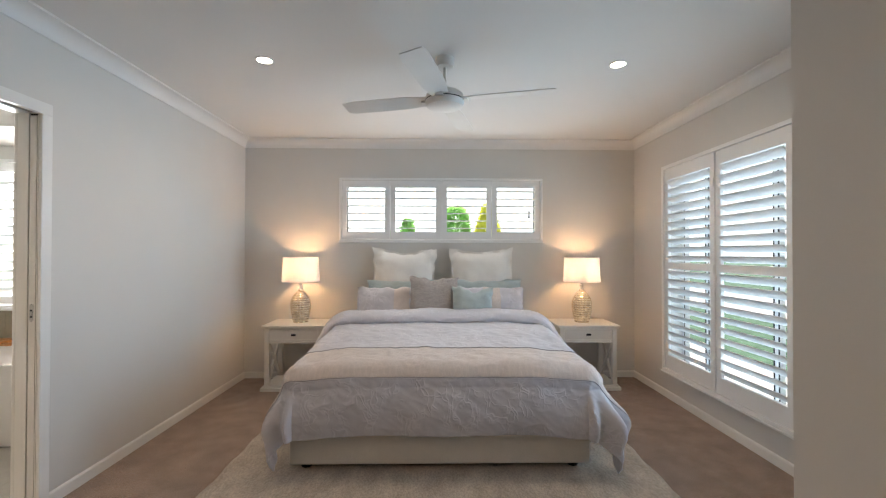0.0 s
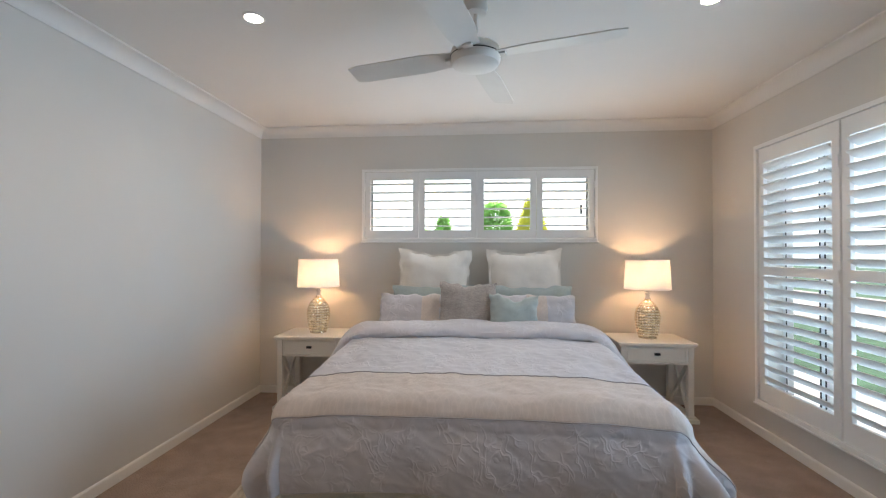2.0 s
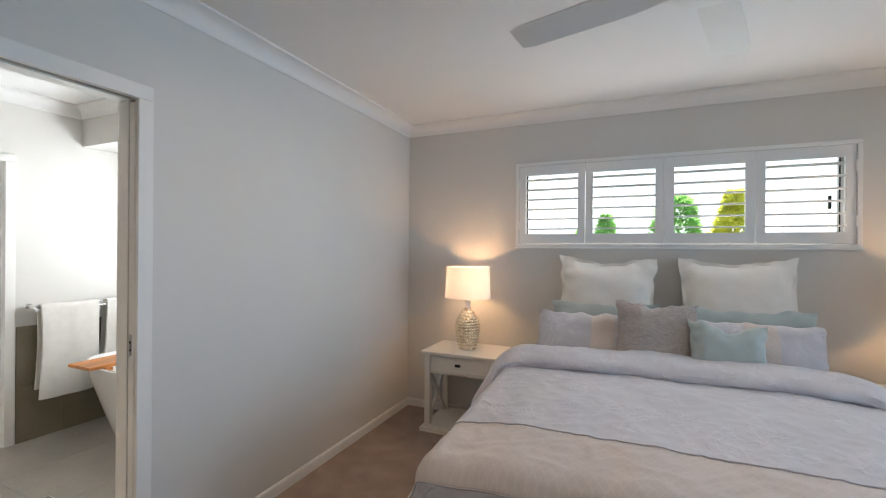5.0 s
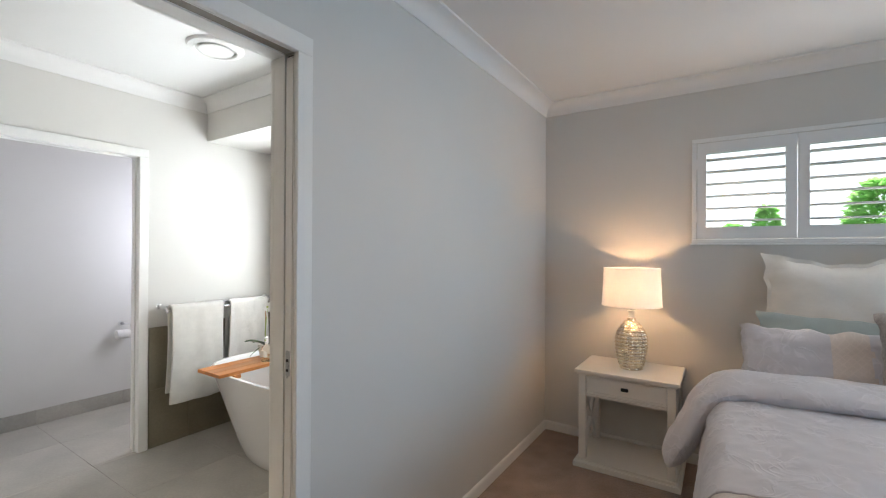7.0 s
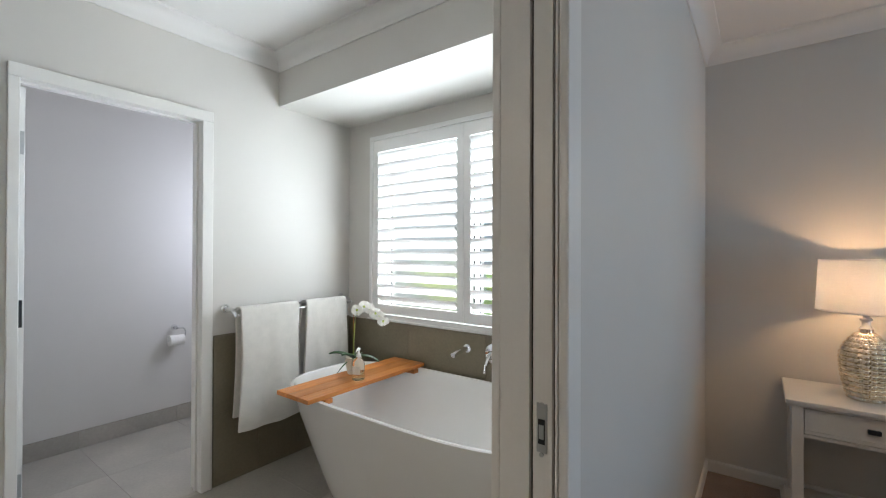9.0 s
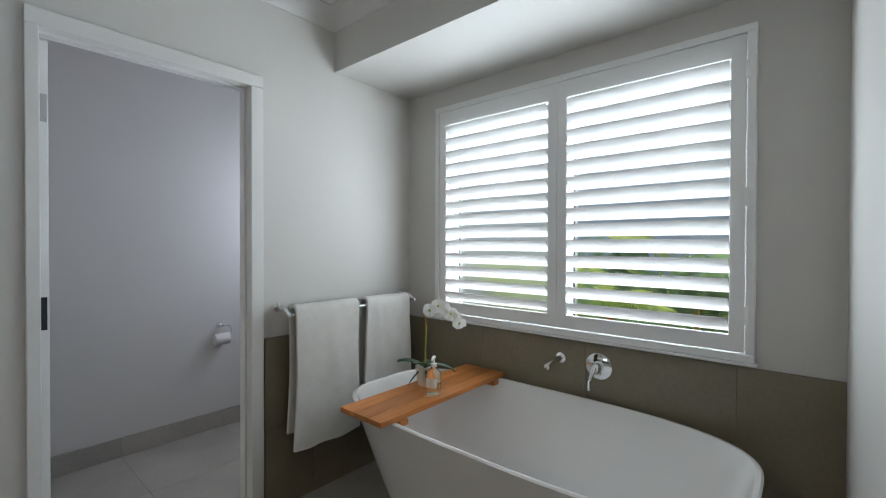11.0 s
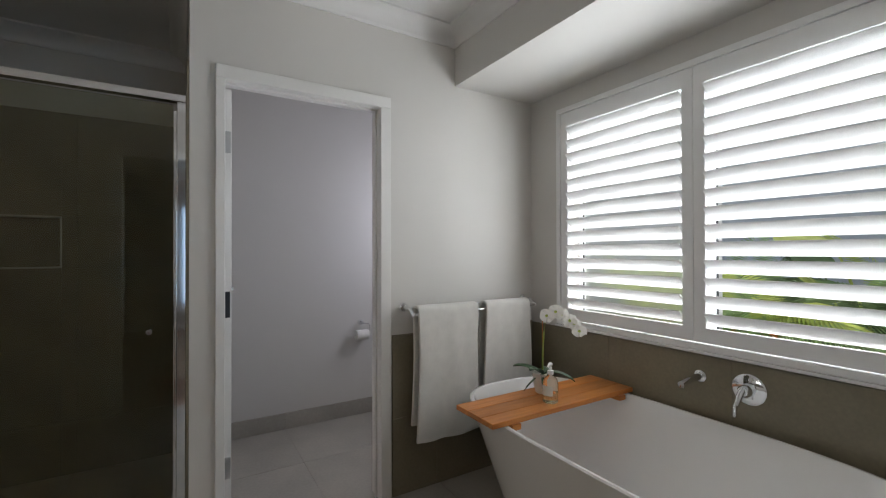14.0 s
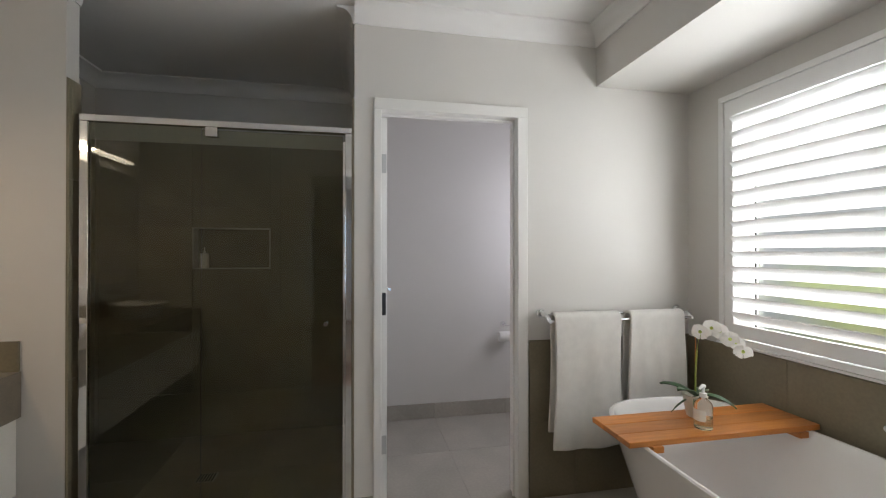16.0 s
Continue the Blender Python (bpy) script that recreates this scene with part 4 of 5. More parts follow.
def ceiling_fan():
    f = thing("ceiling_fan", "white four-bladed ceiling fan hanging from the bedroom ceiling", "fan", pose(0.167, 2.81, ZC))
    part("canopy", lathe([(0.058, 0.0), (0.060, -0.03), (0.052, -0.055), (0.016, -0.06)][::-1], 32), FANWHITE, f, "", True)
    part("rod", lathe([(0.011, -0.18), (0.011, -0.05)], 16), FANWHITE, f)
    part("collar", lathe([(0.016, -0.205), (0.024, -0.20), (0.022, -0.178), (0.013, -0.17)], 24), FANWHITE, f, "", True)
    part("motor", lathe([(0.02, -0.318), (0.09, -0.315), (0.112, -0.306), (0.121, -0.288), (0.122, -0.262), (0.116, -0.232), (0.095, -0.214), (0.045, -0.203), (0.012, -0.20)], 48), FANWHITE, f, "", True)
    # A thin black ring paints the shadow line round the motor.
    part("motor_band", lathe([(0.1228, -0.271), (0.1235, -0.269), (0.1235, -0.267), (0.1228, -0.265)], 48, ring_only=True), BLACK, f, "dark shadow line round the motor", True)

    def blade_bm():
        bm = bmesh.new()
        n = 12
        top, bot = [], []
        for k in range(n + 1):
            s = k / n
            x = 0.105 + 0.575 * s
            w = 0.052 + 0.018 * smooth(0, 0.3, s)
            if s > 0.93:
                w -= 0.012 * ((s - 0.93) / 0.07)
            tw = radians(11)
            ring = []
            for y, z in ((-w, 0.003), (w, 0.003), (w, -0.003), (-w, -0.003)):
                ring.append(bm.verts.new((x, y * math.cos(tw) - z * math.sin(tw), -0.262 + y * math.sin(tw) + z * math.cos(tw))))
            top.append(ring)
        for a, b in zip(top, top[1:]):
            for i in range(4):
                bm.faces.new((a[i], a[(i + 1) % 4], b[(i + 1) % 4], b[i]))
        bm.faces.new(top[0][::-1])
        bm.faces.new(top[-1])
        return bm
    me = mesh_of("blade", blade_bm(), FANWHITE)
    for k in range(4):
        repeat("blade", me, f, pose(0, 0, 0, 0, 0, -15 + 90 * k))
    for k in range(4):
        part("blade_bracket", box(0.09, 0.15, -0.022, 0.022, -0.268, -0.256, 0.003), FANWHITE, f, at=pose(0, 0, -0.008, 0, 0, -15 + 90 * k))


def downlight(x, y, z, group):
    d = thing("downlight", "lit recessed white downlight in the ceiling", "downlight", pose(x, y, z), group)
    part("trim_ring", lathe([(0.043, -0.0005), (0.054, -0.0005), (0.056, -0.005), (0.050, -0.009), (0.043, -0.007)], 32, ring_only=True), TRIM, d, "", True)
    part("lens", lathe([(0.0435, -0.006), (0.0, -0.0065)], 32), BULB, d, "glowing lens")


ceiling_fan()
# Fittings for all three, the added unseen one in the passage too.
for px, py in DOWNLIGHTS:
    downlight(px, py, ZC, "bedroom downlights")


# ---- ensuite things ----
def bathtub():
    """Freestanding tub, tapering to its foot, long side along x."""
    t = thing("bathtub", "white freestanding acrylic bathtub on the tiled floor", "bathtub")
    cx, cy, seg = -3.09, 3.415, 96
    A, B, H = 0.825, 0.40, 0.60
    prof = []     # (half length, half width, z, power)
    for k in range(9):
        s = k / 8
        prof.append((0.545 + (A - 0.545) * s ** 0.93, 0.275 + (B - 0.275) * s ** 0.9, 0.012 + (H - 0.022) * s, 3.1 + 0.2 * s))
    prof = [(0.52, 0.24, 0.0, 3.0), (0.55, 0.268, 0.004, 3.1)] + prof
    prof += [(A + 0.001, B + 0.001, H - 0.005, 3.3), (A - 0.006, B - 0.006, H, 3.3), (A - 0.016, B - 0.016, H - 0.001, 3.3), (A - 0.024, B - 0.024, H - 0.010, 3.3)]
    for s in (0.15, 0.35, 0.55, 0.75, 0.9, 0.97):
        prof.append((A - 0.028 - 0.27 * s ** 1.5, B - 0.028 - 0.13 * s ** 1.5, H - 0.01 - 0.42 * s, 3.2))
    prof += [(0.48, 0.205, 0.15, 3.0), (0.30, 0.12, 0.14, 2.6)]
    bm = bmesh.new()
    rings = [[bm.verts.new((cx + superellipse(a, b, n, k, seg)[0], cy + superellipse(a, b, n, k, seg)[1], z)) for k in range(seg)] for a, b, z, n in prof]
    for r0, r1 in zip(rings, rings[1:]):
        for k in range(seg):
            bm.faces.new((r0[k], r0[(k + 1) % seg], r1[(k + 1) % seg], r1[k]))
    bm.faces.new(rings[0][::-1])
    bm.faces.new(rings[-1])
    part("shell", bm, PORCELAIN, t, "", True)
    part("waste", lathe([(0.032, 0.1405), (0.034, 0.143), (0.0, 0.146)], 24, cx + 0.1, cy), CHROME, t, "chrome waste", True)


def bath_board():
    t = thing("bath_caddy", "oiled timber bath board of three slats across the tub", "bath board")
    z, y0, y1 = 0.6012, 2.955, 3.838
    for a, b in ((-3.68, -3.591), (-3.5898, -3.4985), (-3.4972, -3.42)):
        part("slat", box(a, b, y0, y1, z, z + 0.022, 0.003), TIMBER, t)
    for y in (3.052, 3.725):
        part("batten", box(-3.665, -3.412, y, y + 0.045, z - 0.024, z - 0.0003, 0.002), TIMBER, t)
    return z + 0.0223


def orchid(x, y, z):
    t = thing("orchid", "white potted orchid with an arching flower spray on the bath board", "plant", pose(x, y, z, 0, 0, 87))
    part("pot", lathe([(0.030, 0.0), (0.034, 0.003), (0.044, 0.05), (0.049, 0.092), (0.050, 0.096), (0.045, 0.096), (0.042, 0.08), (0.0, 0.078)], 36), POT, t, "cream ceramic pot", True)
    stem = [(0.0, 0.0, 0.08), (0.004, 0.004, 0.18), (0.008, 0.0, 0.28), (0.014, -0.005, 0.345), (0.04, -0.02, 0.385), (0.085, -0.035, 0.385), (0.135, -0.055, 0.345), (0.165, -0.065, 0.305)]
    part("stem", tube(stem, [0.0045, 0.004, 0.004, 0.0035, 0.003, 0.0025, 0.002, 0.0015], 8), LEAF_Y, t, "pale green stem", True)
    part("stake", tube([(0.006, 0.008, 0.08), (0.008, 0.008, 0.37)], 0.0022, 6), TIMBER, t)

    def leaf(length, width, az, lift, droop, seed):
        def fn(u, v):
            s = u
            w = width * (math.sin(math.pi * min(1, 0.08 + 0.92 * s)) ** 0.6) * (v - 0.5)
            r, h = length * s, 0.085 + lift * s - droop * s * s - 0.5 * abs(v - 0.5) * width * -0.6
            return Vector((r * math.cos(az) - w * math.sin(az), r * math.sin(az) + w * math.cos(az), h))
        thicken(part("leaf", sheet(12, 4, fn), ORCHIDLEAF, t, "dark green strap leaf", True), 0.003)
    for k, (ln, wd, az, li, dr) in enumerate(((0.15, 0.05, 3.6, 0.10, 0.05), (0.17, 0.045, 0.6, 0.05, 0.07), (0.14, 0.05, 2.4, 0.09, 0.06), (0.15, 0.04, 5.4, 0.07, 0.09), (0.13, 0.012, 4.0, 0.02, 0.07), (0.12, 0.01, 3.2, -0.01, 0.05))):
        leaf(ln, wd, az, li, dr, k)
    for k, (fx, fy, fz, yaw, tip) in enumerate(((0.004, -0.03, 0.375, -60, 10), (0.04, -0.045, 0.392, -35, 0), (0.075, -0.055, 0.38, -55, 8), (0.105, -0.07, 0.35, -30, 15), (0.135, -0.075, 0.335, -60, 20), (0.155, -0.085, 0.30, -40, 25))):
        fl = part("flower", bmesh_flower(), PETAL, t, "white orchid bloom", True, pose(fx, fy, fz, tip, 0, yaw))
        part("flower_lip", lathe([(0.0, -0.004), (0.006, 0.0), (0.007, 0.006), (0.0, 0.012)], 10), LEAF_Y, fl, "yellow lip", True, pose(0, -0.006, 0, 90))
    part("bud", lathe([(0.0, -0.012), (0.007, -0.003), (0.006, 0.006), (0.0, 0.012)], 10), LEAF_Y, t, "", True, pose(0.17, -0.068, 0.292))


def bmesh_flower(r=0.034):
    """Five rounded petals facing -y."""
    bm = bmesh.new()
    for k in range(5):
        a = math.pi / 2 + k * 2 * math.pi / 5
        wide = 0.025 if k in (1, 4) else 0.017
        c = bm.verts.new((0, -0.003, 0))
        ring = []
        for i in range(9):
            s = i / 8
            ang = (s - 0.5) * 2
            rr = r * (1 - 0.25 * ang * ang)
            off = wide * math.sin(ang * 1.5)
            ring.append(bm.verts.new((rr * math.cos(a) - off * math.sin(a), -0.010 - 0.006 * abs(ang) + 0.004 * (k % 2), rr * math.sin(a) + off * math.cos(a))))
        for p, q in zip(ring, ring[1:]):
            bm.faces.new((c, p, q))
    return bm


def soap_bottle(x, y, z):
    t = thing("soap_bottle", "clear glass pump bottle of pale soap on the bath board", "bottle", pose(x, y, z, 0, 0, 25))
    part("bottle", lathe([(0.030, 0.0), (0.034, 0.003), (0.0345, 0.085), (0.030, 0.105), (0.015, 0.118), (0.013, 0.126), (0.011, 0.126), (0.0, 0.124)], 32), BOTTLE, t, "clear glass body", True)
    part("soap", lathe([(0.028, 0.003), (0.031, 0.006), (0.031, 0.045), (0.0, 0.0452)], 32), mat("pale_soap", (0.95, 0.88, 0.66), 0.05, 0.02, 5, trans=0.9, ior=1.15), t, "", True)
    part("label", sheet(10, 2, lambda u, v: Vector((0.0352 * math.cos(-2.9 + 2.0 * u), 0.0352 * math.sin(-2.9 + 2.0 * u), 0.035 + 0.045 * v))), POT, t, "small pale label with faint lines", True)
    part("collar", lathe([(0.0145, 0.1262), (0.0145, 0.142), (0.006, 0.144), (0.005, 0.166), (0.0, 0.167)], 20), PORCELAIN, t, "white pump collar", True)
    part("spout", tube([(0, 0.008, 0.168), (0, -0.006, 0.172), (0, -0.026, 0.168), (0, -0.034, 0.162)], [0.008, 0.008, 0.005, 0.004], 10), PORCELAIN, t, "white pump head", True)


def towel_rail():
    t = thing("towel_rail", "chrome double towel rail on the wall over the tiles", "towel rail")
    y0, y1, z = 2.937, 3.785, 1.003
    for y in (y0, y1):
        part("rosette", tube([(EXL + 0.001, y, z), (EXL + 0.006, y, z), (EXL + 0.014, y, z)], [0.027, 0.026, 0.017], 24), CHROME, t, "", True)
        part("arm", tube([(EXL + 0.012, y, z), (EXL + 0.05, y, z), (EXL + 0.085, y, z - 0.008), (EXL + 0.125, y, z - 0.03), (EXL + 0.132, y, z - 0.036)], [0.012, 0.012, 0.011, 0.011, 0.008], 14), CHROME, t, "", True)
    for dx, dz in ((0.07, -0.001), (0.122, -0.028)):
        part("rail", tube([(EXL + dx, y0, z + dz), (EXL + dx, y1, z + dz)], 0.008, 12), CHROME, t, "", True)


def towel(y0, y1, front, back, name_label, seed):
    x, z = EXL + 0.122, 0.984
    path = []
    for s in range(14):
        path.append((x + 0.020 - 0.006 * s / 13, z - front + front * s / 13))
    for k in range(1, 8):
        a = math.pi * k / 8
        path.append((x - 0.014 + 0.030 * math.cos(a) - 0.004, z + 0.012 + 0.018 * math.sin(a)))
    for s in range(1, 12):
        path.append((x - 0.048, z - back * s / 11))

    def fn(u, v):
        i = min(int(u * (len(path) - 1)), len(path) - 2)
        f = u * (len(path) - 1) - i
        px = path[i][0] * (1 - f) + path[i + 1][0] * f
        pz = path[i][1] * (1 - f) + path[i + 1][1] * f
        low = max(0.0, z - pz)
        w = 0.010 * low * math.sin(v * 11 + seed) + 0.006 * noise.noise(Vector((v * 5 + seed, low * 6, 1)))
        sway = (0.010 * math.sin(low * 5 + seed) - 0.01 * low) * (1 if v < 0.5 else -0.6)
        return Vector((px + (w if u < 0.55 else 0.2 * w), y0 + (y1 - y0) * v + sway * abs(2 * v - 1), pz - 0.012 * math.sin(v * 3) * low))
    ob = part("towel", sheet(48, 24, fn), TOWEL, None, "", True)
    thicken(ob, 0.016, 0)
    b = ob.modifiers.new("soft_edge", 'BEVEL')
    b.width, b.segments = 0.006, 2
    tagged(ob, name_label, "towel", "towels on the rail")


def tap_set():
    t = thing("bath_spout", "short chrome wall spout over the bath", "tap")
    part("rosette", tube([(-3.100, EYB - 0.0125, 0.757), (-3.100, EYB - 0.018, 0.757), (-3.100, EYB - 0.024, 0.757)], [0.026, 0.026, 0.018], 24), CHROME, t, "", True)
    part("spout", tube([(-3.100, EYB - 0.02, 0.757), (-3.100, EYB - 0.12, 0.752), (-3.100, EYB - 0.165, 0.743)], [0.0145, 0.014, 0.014], 18), CHROME, t, "", True)
    part("outlet", tube([(-3.100, EYB - 0.155, 0.744), (-3.100, EYB - 0.156, 0.729)], 0.010, 14), CHROME, t, "", True)
    t = thing("bath_mixer", "round chrome wall mixer with a lever handle", "tap")
    c = (-2.91, 0.749)
    part("backplate", tube([(c[0], EYB - 0.0125, c[1]), (c[0], EYB - 0.018, c[1]), (c[0], EYB - 0.022, c[1])], [0.062, 0.062, 0.055], 40), CHROME, t, "", True)
    part("barrel", tube([(c[0], EYB - 0.02, c[1]), (c[0], EYB - 0.06, c[1]), (c[0], EYB - 0.072, c[1])], [0.026, 0.025, 0.018], 28), CHROME, t, "", True)
    part("lever", tube([(c[0], EYB - 0.062, c[1] + 0.012), (c[0] - 0.004, EYB - 0.082, c[1] - 0.01), (c[0] - 0.010, EYB - 0.100, c[1] - 0.05), (c[0] - 0.014, EYB - 0.112, c[1] - 0.092)], [0.012, 0.012, 0.009, 0.008], 14), CHROME, t, "", True)


def roll_holder():
    t = thing("toilet_roll_holder", "chrome ring holder with a white toilet roll", "roll holder")
    y, z = 3.142, 0.735
    part("rosette", tube([(WXB + 0.001, y, z), (WXB + 0.008, y, z), (WXB + 0.02, y, z)], [0.024, 0.023, 0.013], 24), CHROME, t, "", True)
    part("post", tube([(WXB + 0.015, y, z), (WXB + 0.055, y, z)], 0.009, 12), CHROME, t, "", True)
    part("ring", tube([(WXB + 0.055, y + 0.0, z), (WXB + 0.055, y + 0.045, z - 0.004), (WXB + 0.055, y + 0.062, z - 0.03), (WXB + 0.055, y + 0.055, z - 0.075), (WXB + 0.055, y + 0.03, z - 0.09), (WXB + 0.055, y - 0.065, z - 0.09)], 0.0045, 8), CHROME, t, "", True)
    r = tagged(part("toilet_roll", tube([(WXB + 0.055, y - 0.055, z - 0.092), (WXB + 0.055, y + 0.045, z - 0.092)], 0.04, 32), TOWEL, None, "", True), "white toilet roll on its chrome holder", "toilet roll")


def shower_screen():
    t = thing("shower_screen", "framed glass shower screen with a pivot door, tinted to darken the recess", "shower screen")
    x = EXL - 0.025
    y0, y1, zt = 0.728, 1.930, 1.932
    part("wall_channel", box(x - 0.016, x + 0.016, y1 - 0.036, y1 - 0.002, 0.0, zt, 0.003), CHROME, t)
    part("wall_channel", box(x - 0.016, x + 0.016, y0 - 0.002, y0 + 0.032, 0.0, zt, 0.003), CHROME, t)
    part("door_edge", box(x + 0.002, x + 0.020, y1 - 0.048, y1 - 0.0365, 0.02, zt - 0.04, 0.003), CHROME, t)
    part("head_rail", box(x - 0.018, x + 0.018, y0 - 0.002, y1 - 0.002, zt, zt + 0.030, 0.003), CHROME, t)
    part("sill_rail", box(x - 0.016, x + 0.016, y0 + 0.0325, y1 - 0.0365, 0.0, 0.02, 0.002), CHROME, t)
    part("fixed_pane", box(x - 0.003, x + 0.003, y0 + 0.0325, 1.225, 0.0205, zt - 0.001), SHOWERGLASS, t)
    part("door_pane", box(x - 0.003, x + 0.003, 1.229, y1 - 0.0485, 0.0205, zt - 0.012), SHOWERGLASS, t)
    part("pivot", box(x - 0.016, x + 0.016, 1.245, 1.300, zt - 0.045, zt - 0.0005, 0.003), CHROME, t)
    part("knob", tube([(x - 0.03, 1.80, 0.98), (x + 0.03, 1.80, 0.98)], 0.011, 16), CHROME, t)


def shower_fittings():
    t = thing("soap_dispenser", "white pump dispenser on the shower shelf edge", "bottle", pose(WXB - 0.04, 0.845, 1.2185))
    part("bottle", lathe([(0.03, 0.0), (0.032, 0.004), (0.032, 0.10), (0.028, 0.108), (0.010, 0.112), (0.009, 0.125), (0.004, 0.127), (0.004, 0.155)], 24), PORCELAIN, t, "", True)
    part("spout", tube([(0, 0, 0.155), (0.03, 0, 0.158)], 0.005, 8), CHROME, t)
    t = thing("niche_trim", "thin chrome edge trim round the tiled shower niche", "trim")
    for p in ((0.78, 1.313, 1.21, 1.218), (0.78, 1.313, 1.506, 1.514), (0.78, 0.788, 1.2182, 1.5058), (1.305, 1.313, 1.2182, 1.5058)):
        part("trim_bar", box(WXB - 0.085, WXB + 0.013, p[0], p[1], p[2], p[3], 0.001), STEEL, t)
    t = thing("floor_waste", "dark square grate in the shower floor", "drain", pose(-4.745, 1.08, 0.0))
    part("rim", box(-0.055, 0.055, -0.055, 0.055, -0.0045, 0.0015, 0.001), STEEL, t)
    for k in range(6):
        part("slot", box(-0.045, 0.045, -0.046 + k * 0.016, -0.038 + k * 0.016, 0.0015, 0.003), BLACK, t)
    t = thing("floor_vent", "slotted dark floor grate in the ensuite tiles", "drain", pose(-3.085, 2.56, 0.0))
    part("rim", box(-0.06, 0.06, -0.06, 0.06, -0.0045, 0.0015, 0.001), STEEL, t)
    for k in range(7):
        part("slot", box(-0.05 + k * 0.0155, -0.042 + k * 0.0155, -0.05, 0.05, 0.0015, 0.003), BLACK, t)


def vanity():
    t = thing("vanity", "long wall-hung white vanity cabinet with four drawers", "vanity")
    x0, x1, y1 = EXL + 0.003, EXR - 0.003, 0.50
    part("body", box(x0, x1, EYS + 0.002, y1 - 0.02, 0.28, 0.618, 0.002), LACQUER, t)
    w = (x1 - x0) / 4
    for k in range(4):
        dr = part("drawer", box(x0 + k * w + 0.002, x0 + (k + 1) * w - 0.002, y1 - 0.0195, y1, 0.28, 0.615, 0.002), LACQUER, t)
        c = x0 + (k + 0.5) * w
        part("handle", tube([(c - 0.08, y1, 0.56), (c - 0.08, y1 + 0.025, 0.56), (c + 0.08, y1 + 0.025, 0.56), (c + 0.08, y1, 0.56)], 0.005, 8), CHROME, dr)
    c = thing("stone_countertop", "thick dark taupe stone vanity top with upstand", "countertop")
    part("slab", box(x0, x1, EYS + 0.002, y1 + 0.018, 0.6185, 0.818, 0.003), STONE, c)
    part("upstand", box(x0, x0 + 0.012, EYS + 0.002, y1 + 0.012, 0.8183, 0.95, 0.001), WALLTILE, c)
    part("upstand", box(x0 + 0.0125, x1, EYS + 0.002, EYS + 0.014, 0.8183, 0.95, 0.001), WALLTILE, c)
    for px in (-3.65, -2.6):
        b = thing("basin", "white oval countertop basin", "basin", pose(px, 0.25, 0.8185), "basins on the vanity")
        bm = lathe([(0.13, 0.0), (0.15, 0.01), (0.195, 0.10), (0.20, 0.115), (0.193, 0.118), (0.186, 0.11), (0.15, 0.035), (0.06, 0.02), (0.0, 0.02)], 48)
        for v in bm.verts:
            v.co.x *= 1.25
        part("bowl", bm, PORCELAIN, b, "", True)
        m = thing("basin_tap", "chrome wall spout over a basin", "tap", group="basin taps")
        part("spout", tube([(px, EYS + 0.002, 1.02), (px, EYS + 0.16, 1.015)], 0.012, 14), CHROME, m)
        part("rosette", tube([(px, EYS + 0.0145, 1.02), (px, EYS + 0.022, 1.02)], 0.024, 20), CHROME, m)
        part("lever", tube([(px + 0.1, EYS + 0.002, 1.02), (px + 0.1, EYS + 0.07, 1.02), (px + 0.1, EYS + 0.09, 1.05)], 0.012, 12), CHROME, m)
    mir = thing("mirror", "wide frameless wall mirror over the vanity", "mirror")
    part("glass", box(-4.0, EXR - 0.06, EYS + 0.002, EYS + 0.008, 1.08, 2.0, 0.001), MIRROR, mir)
    bar = thing("bar_light", "slim lit bar light over the mirror", "wall light")
    part("backplate", box(-3.2, -2.3, EYS + 0.002, EYS + 0.03, 2.07, 2.11, 0.003), CHROME, bar)
    part("tube", tube([(-3.2, EYS + 0.055, 2.09), (-2.3, EYS + 0.055, 2.09)], 0.012, 12), BAR, bar, "glowing tube")
    for px in (-3.1, -2.4):
        part("bracket", tube([(px, EYS + 0.02, 2.09), (px, EYS + 0.05, 2.09)], 0.006, 8), CHROME, bar)


def exhaust_vent():
    t = thing("exhaust_vent", "round white ceiling exhaust vent", "vent", pose(-3.20, 2.80, ZC - 0.0045))
    part("ring", lathe([(0.105, -0.018), (0.112, -0.022), (0.142, -0.014), (0.150, -0.002), (0.150, 0.0), (0.105, 0.0)], 56, ring_only=True), TRIM, t, "", True)
    part("cavity", lathe([(0.105, -0.004), (0.0, -0.0045)], 48), FANWHITE, t)
    part("disc", lathe([(0.0, -0.030), (0.06, -0.029), (0.088, -0.024), (0.092, -0.018), (0.088, -0.014), (0.0, -0.012)], 48), TRIM, t, "", True)


bathtub()
BOARD = bath_board()
orchid(-3.60, 3.40, BOARD)
soap_bottle(-3.485, 3.335, BOARD)
towel_rail()
towel(2.955, 3.335, 0.665, 0.60, "cream folded bath towel hanging over the chrome rail", 0.4)
towel(3.385, 3.725, 0.62, 0.58, "cream folded bath towel hanging over the chrome rail", 2.1)
tap_set()
roll_holder()
shower_screen()
shower_fittings()
vanity()
exhaust_vent()


# ---- outdoors ----
setting("ground", box(-400, 400, -400, 400, -0.45, -0.25), LAWN, "green lawn reaching out round the house", "ground")
setting("pavement_path", box(3.6, 4.7, -6, 14, -0.25, -0.235), PAVING, "pale concrete path beside the house", "path")
setting("ground_garden_bed", box(-5.3, -2.2, 4.12, 7.6, -0.25, -0.22), MULCH, "dark bark mulch of the garden bed", "ground")
setting("road", box(8.6, 14.5, -60, 80, -0.25, -0.24), PAVING, "pale concrete road", "road")

HAZE = glow("bright_haze", (0.93, 0.97, 1.0), 0.85)
setting("backdrop", lathe([(160, -3), (160, 45), (161, 45), (161, -3)], 64, ring_only=True), HAZE, "bright hazy sky low over the horizon", "sky")


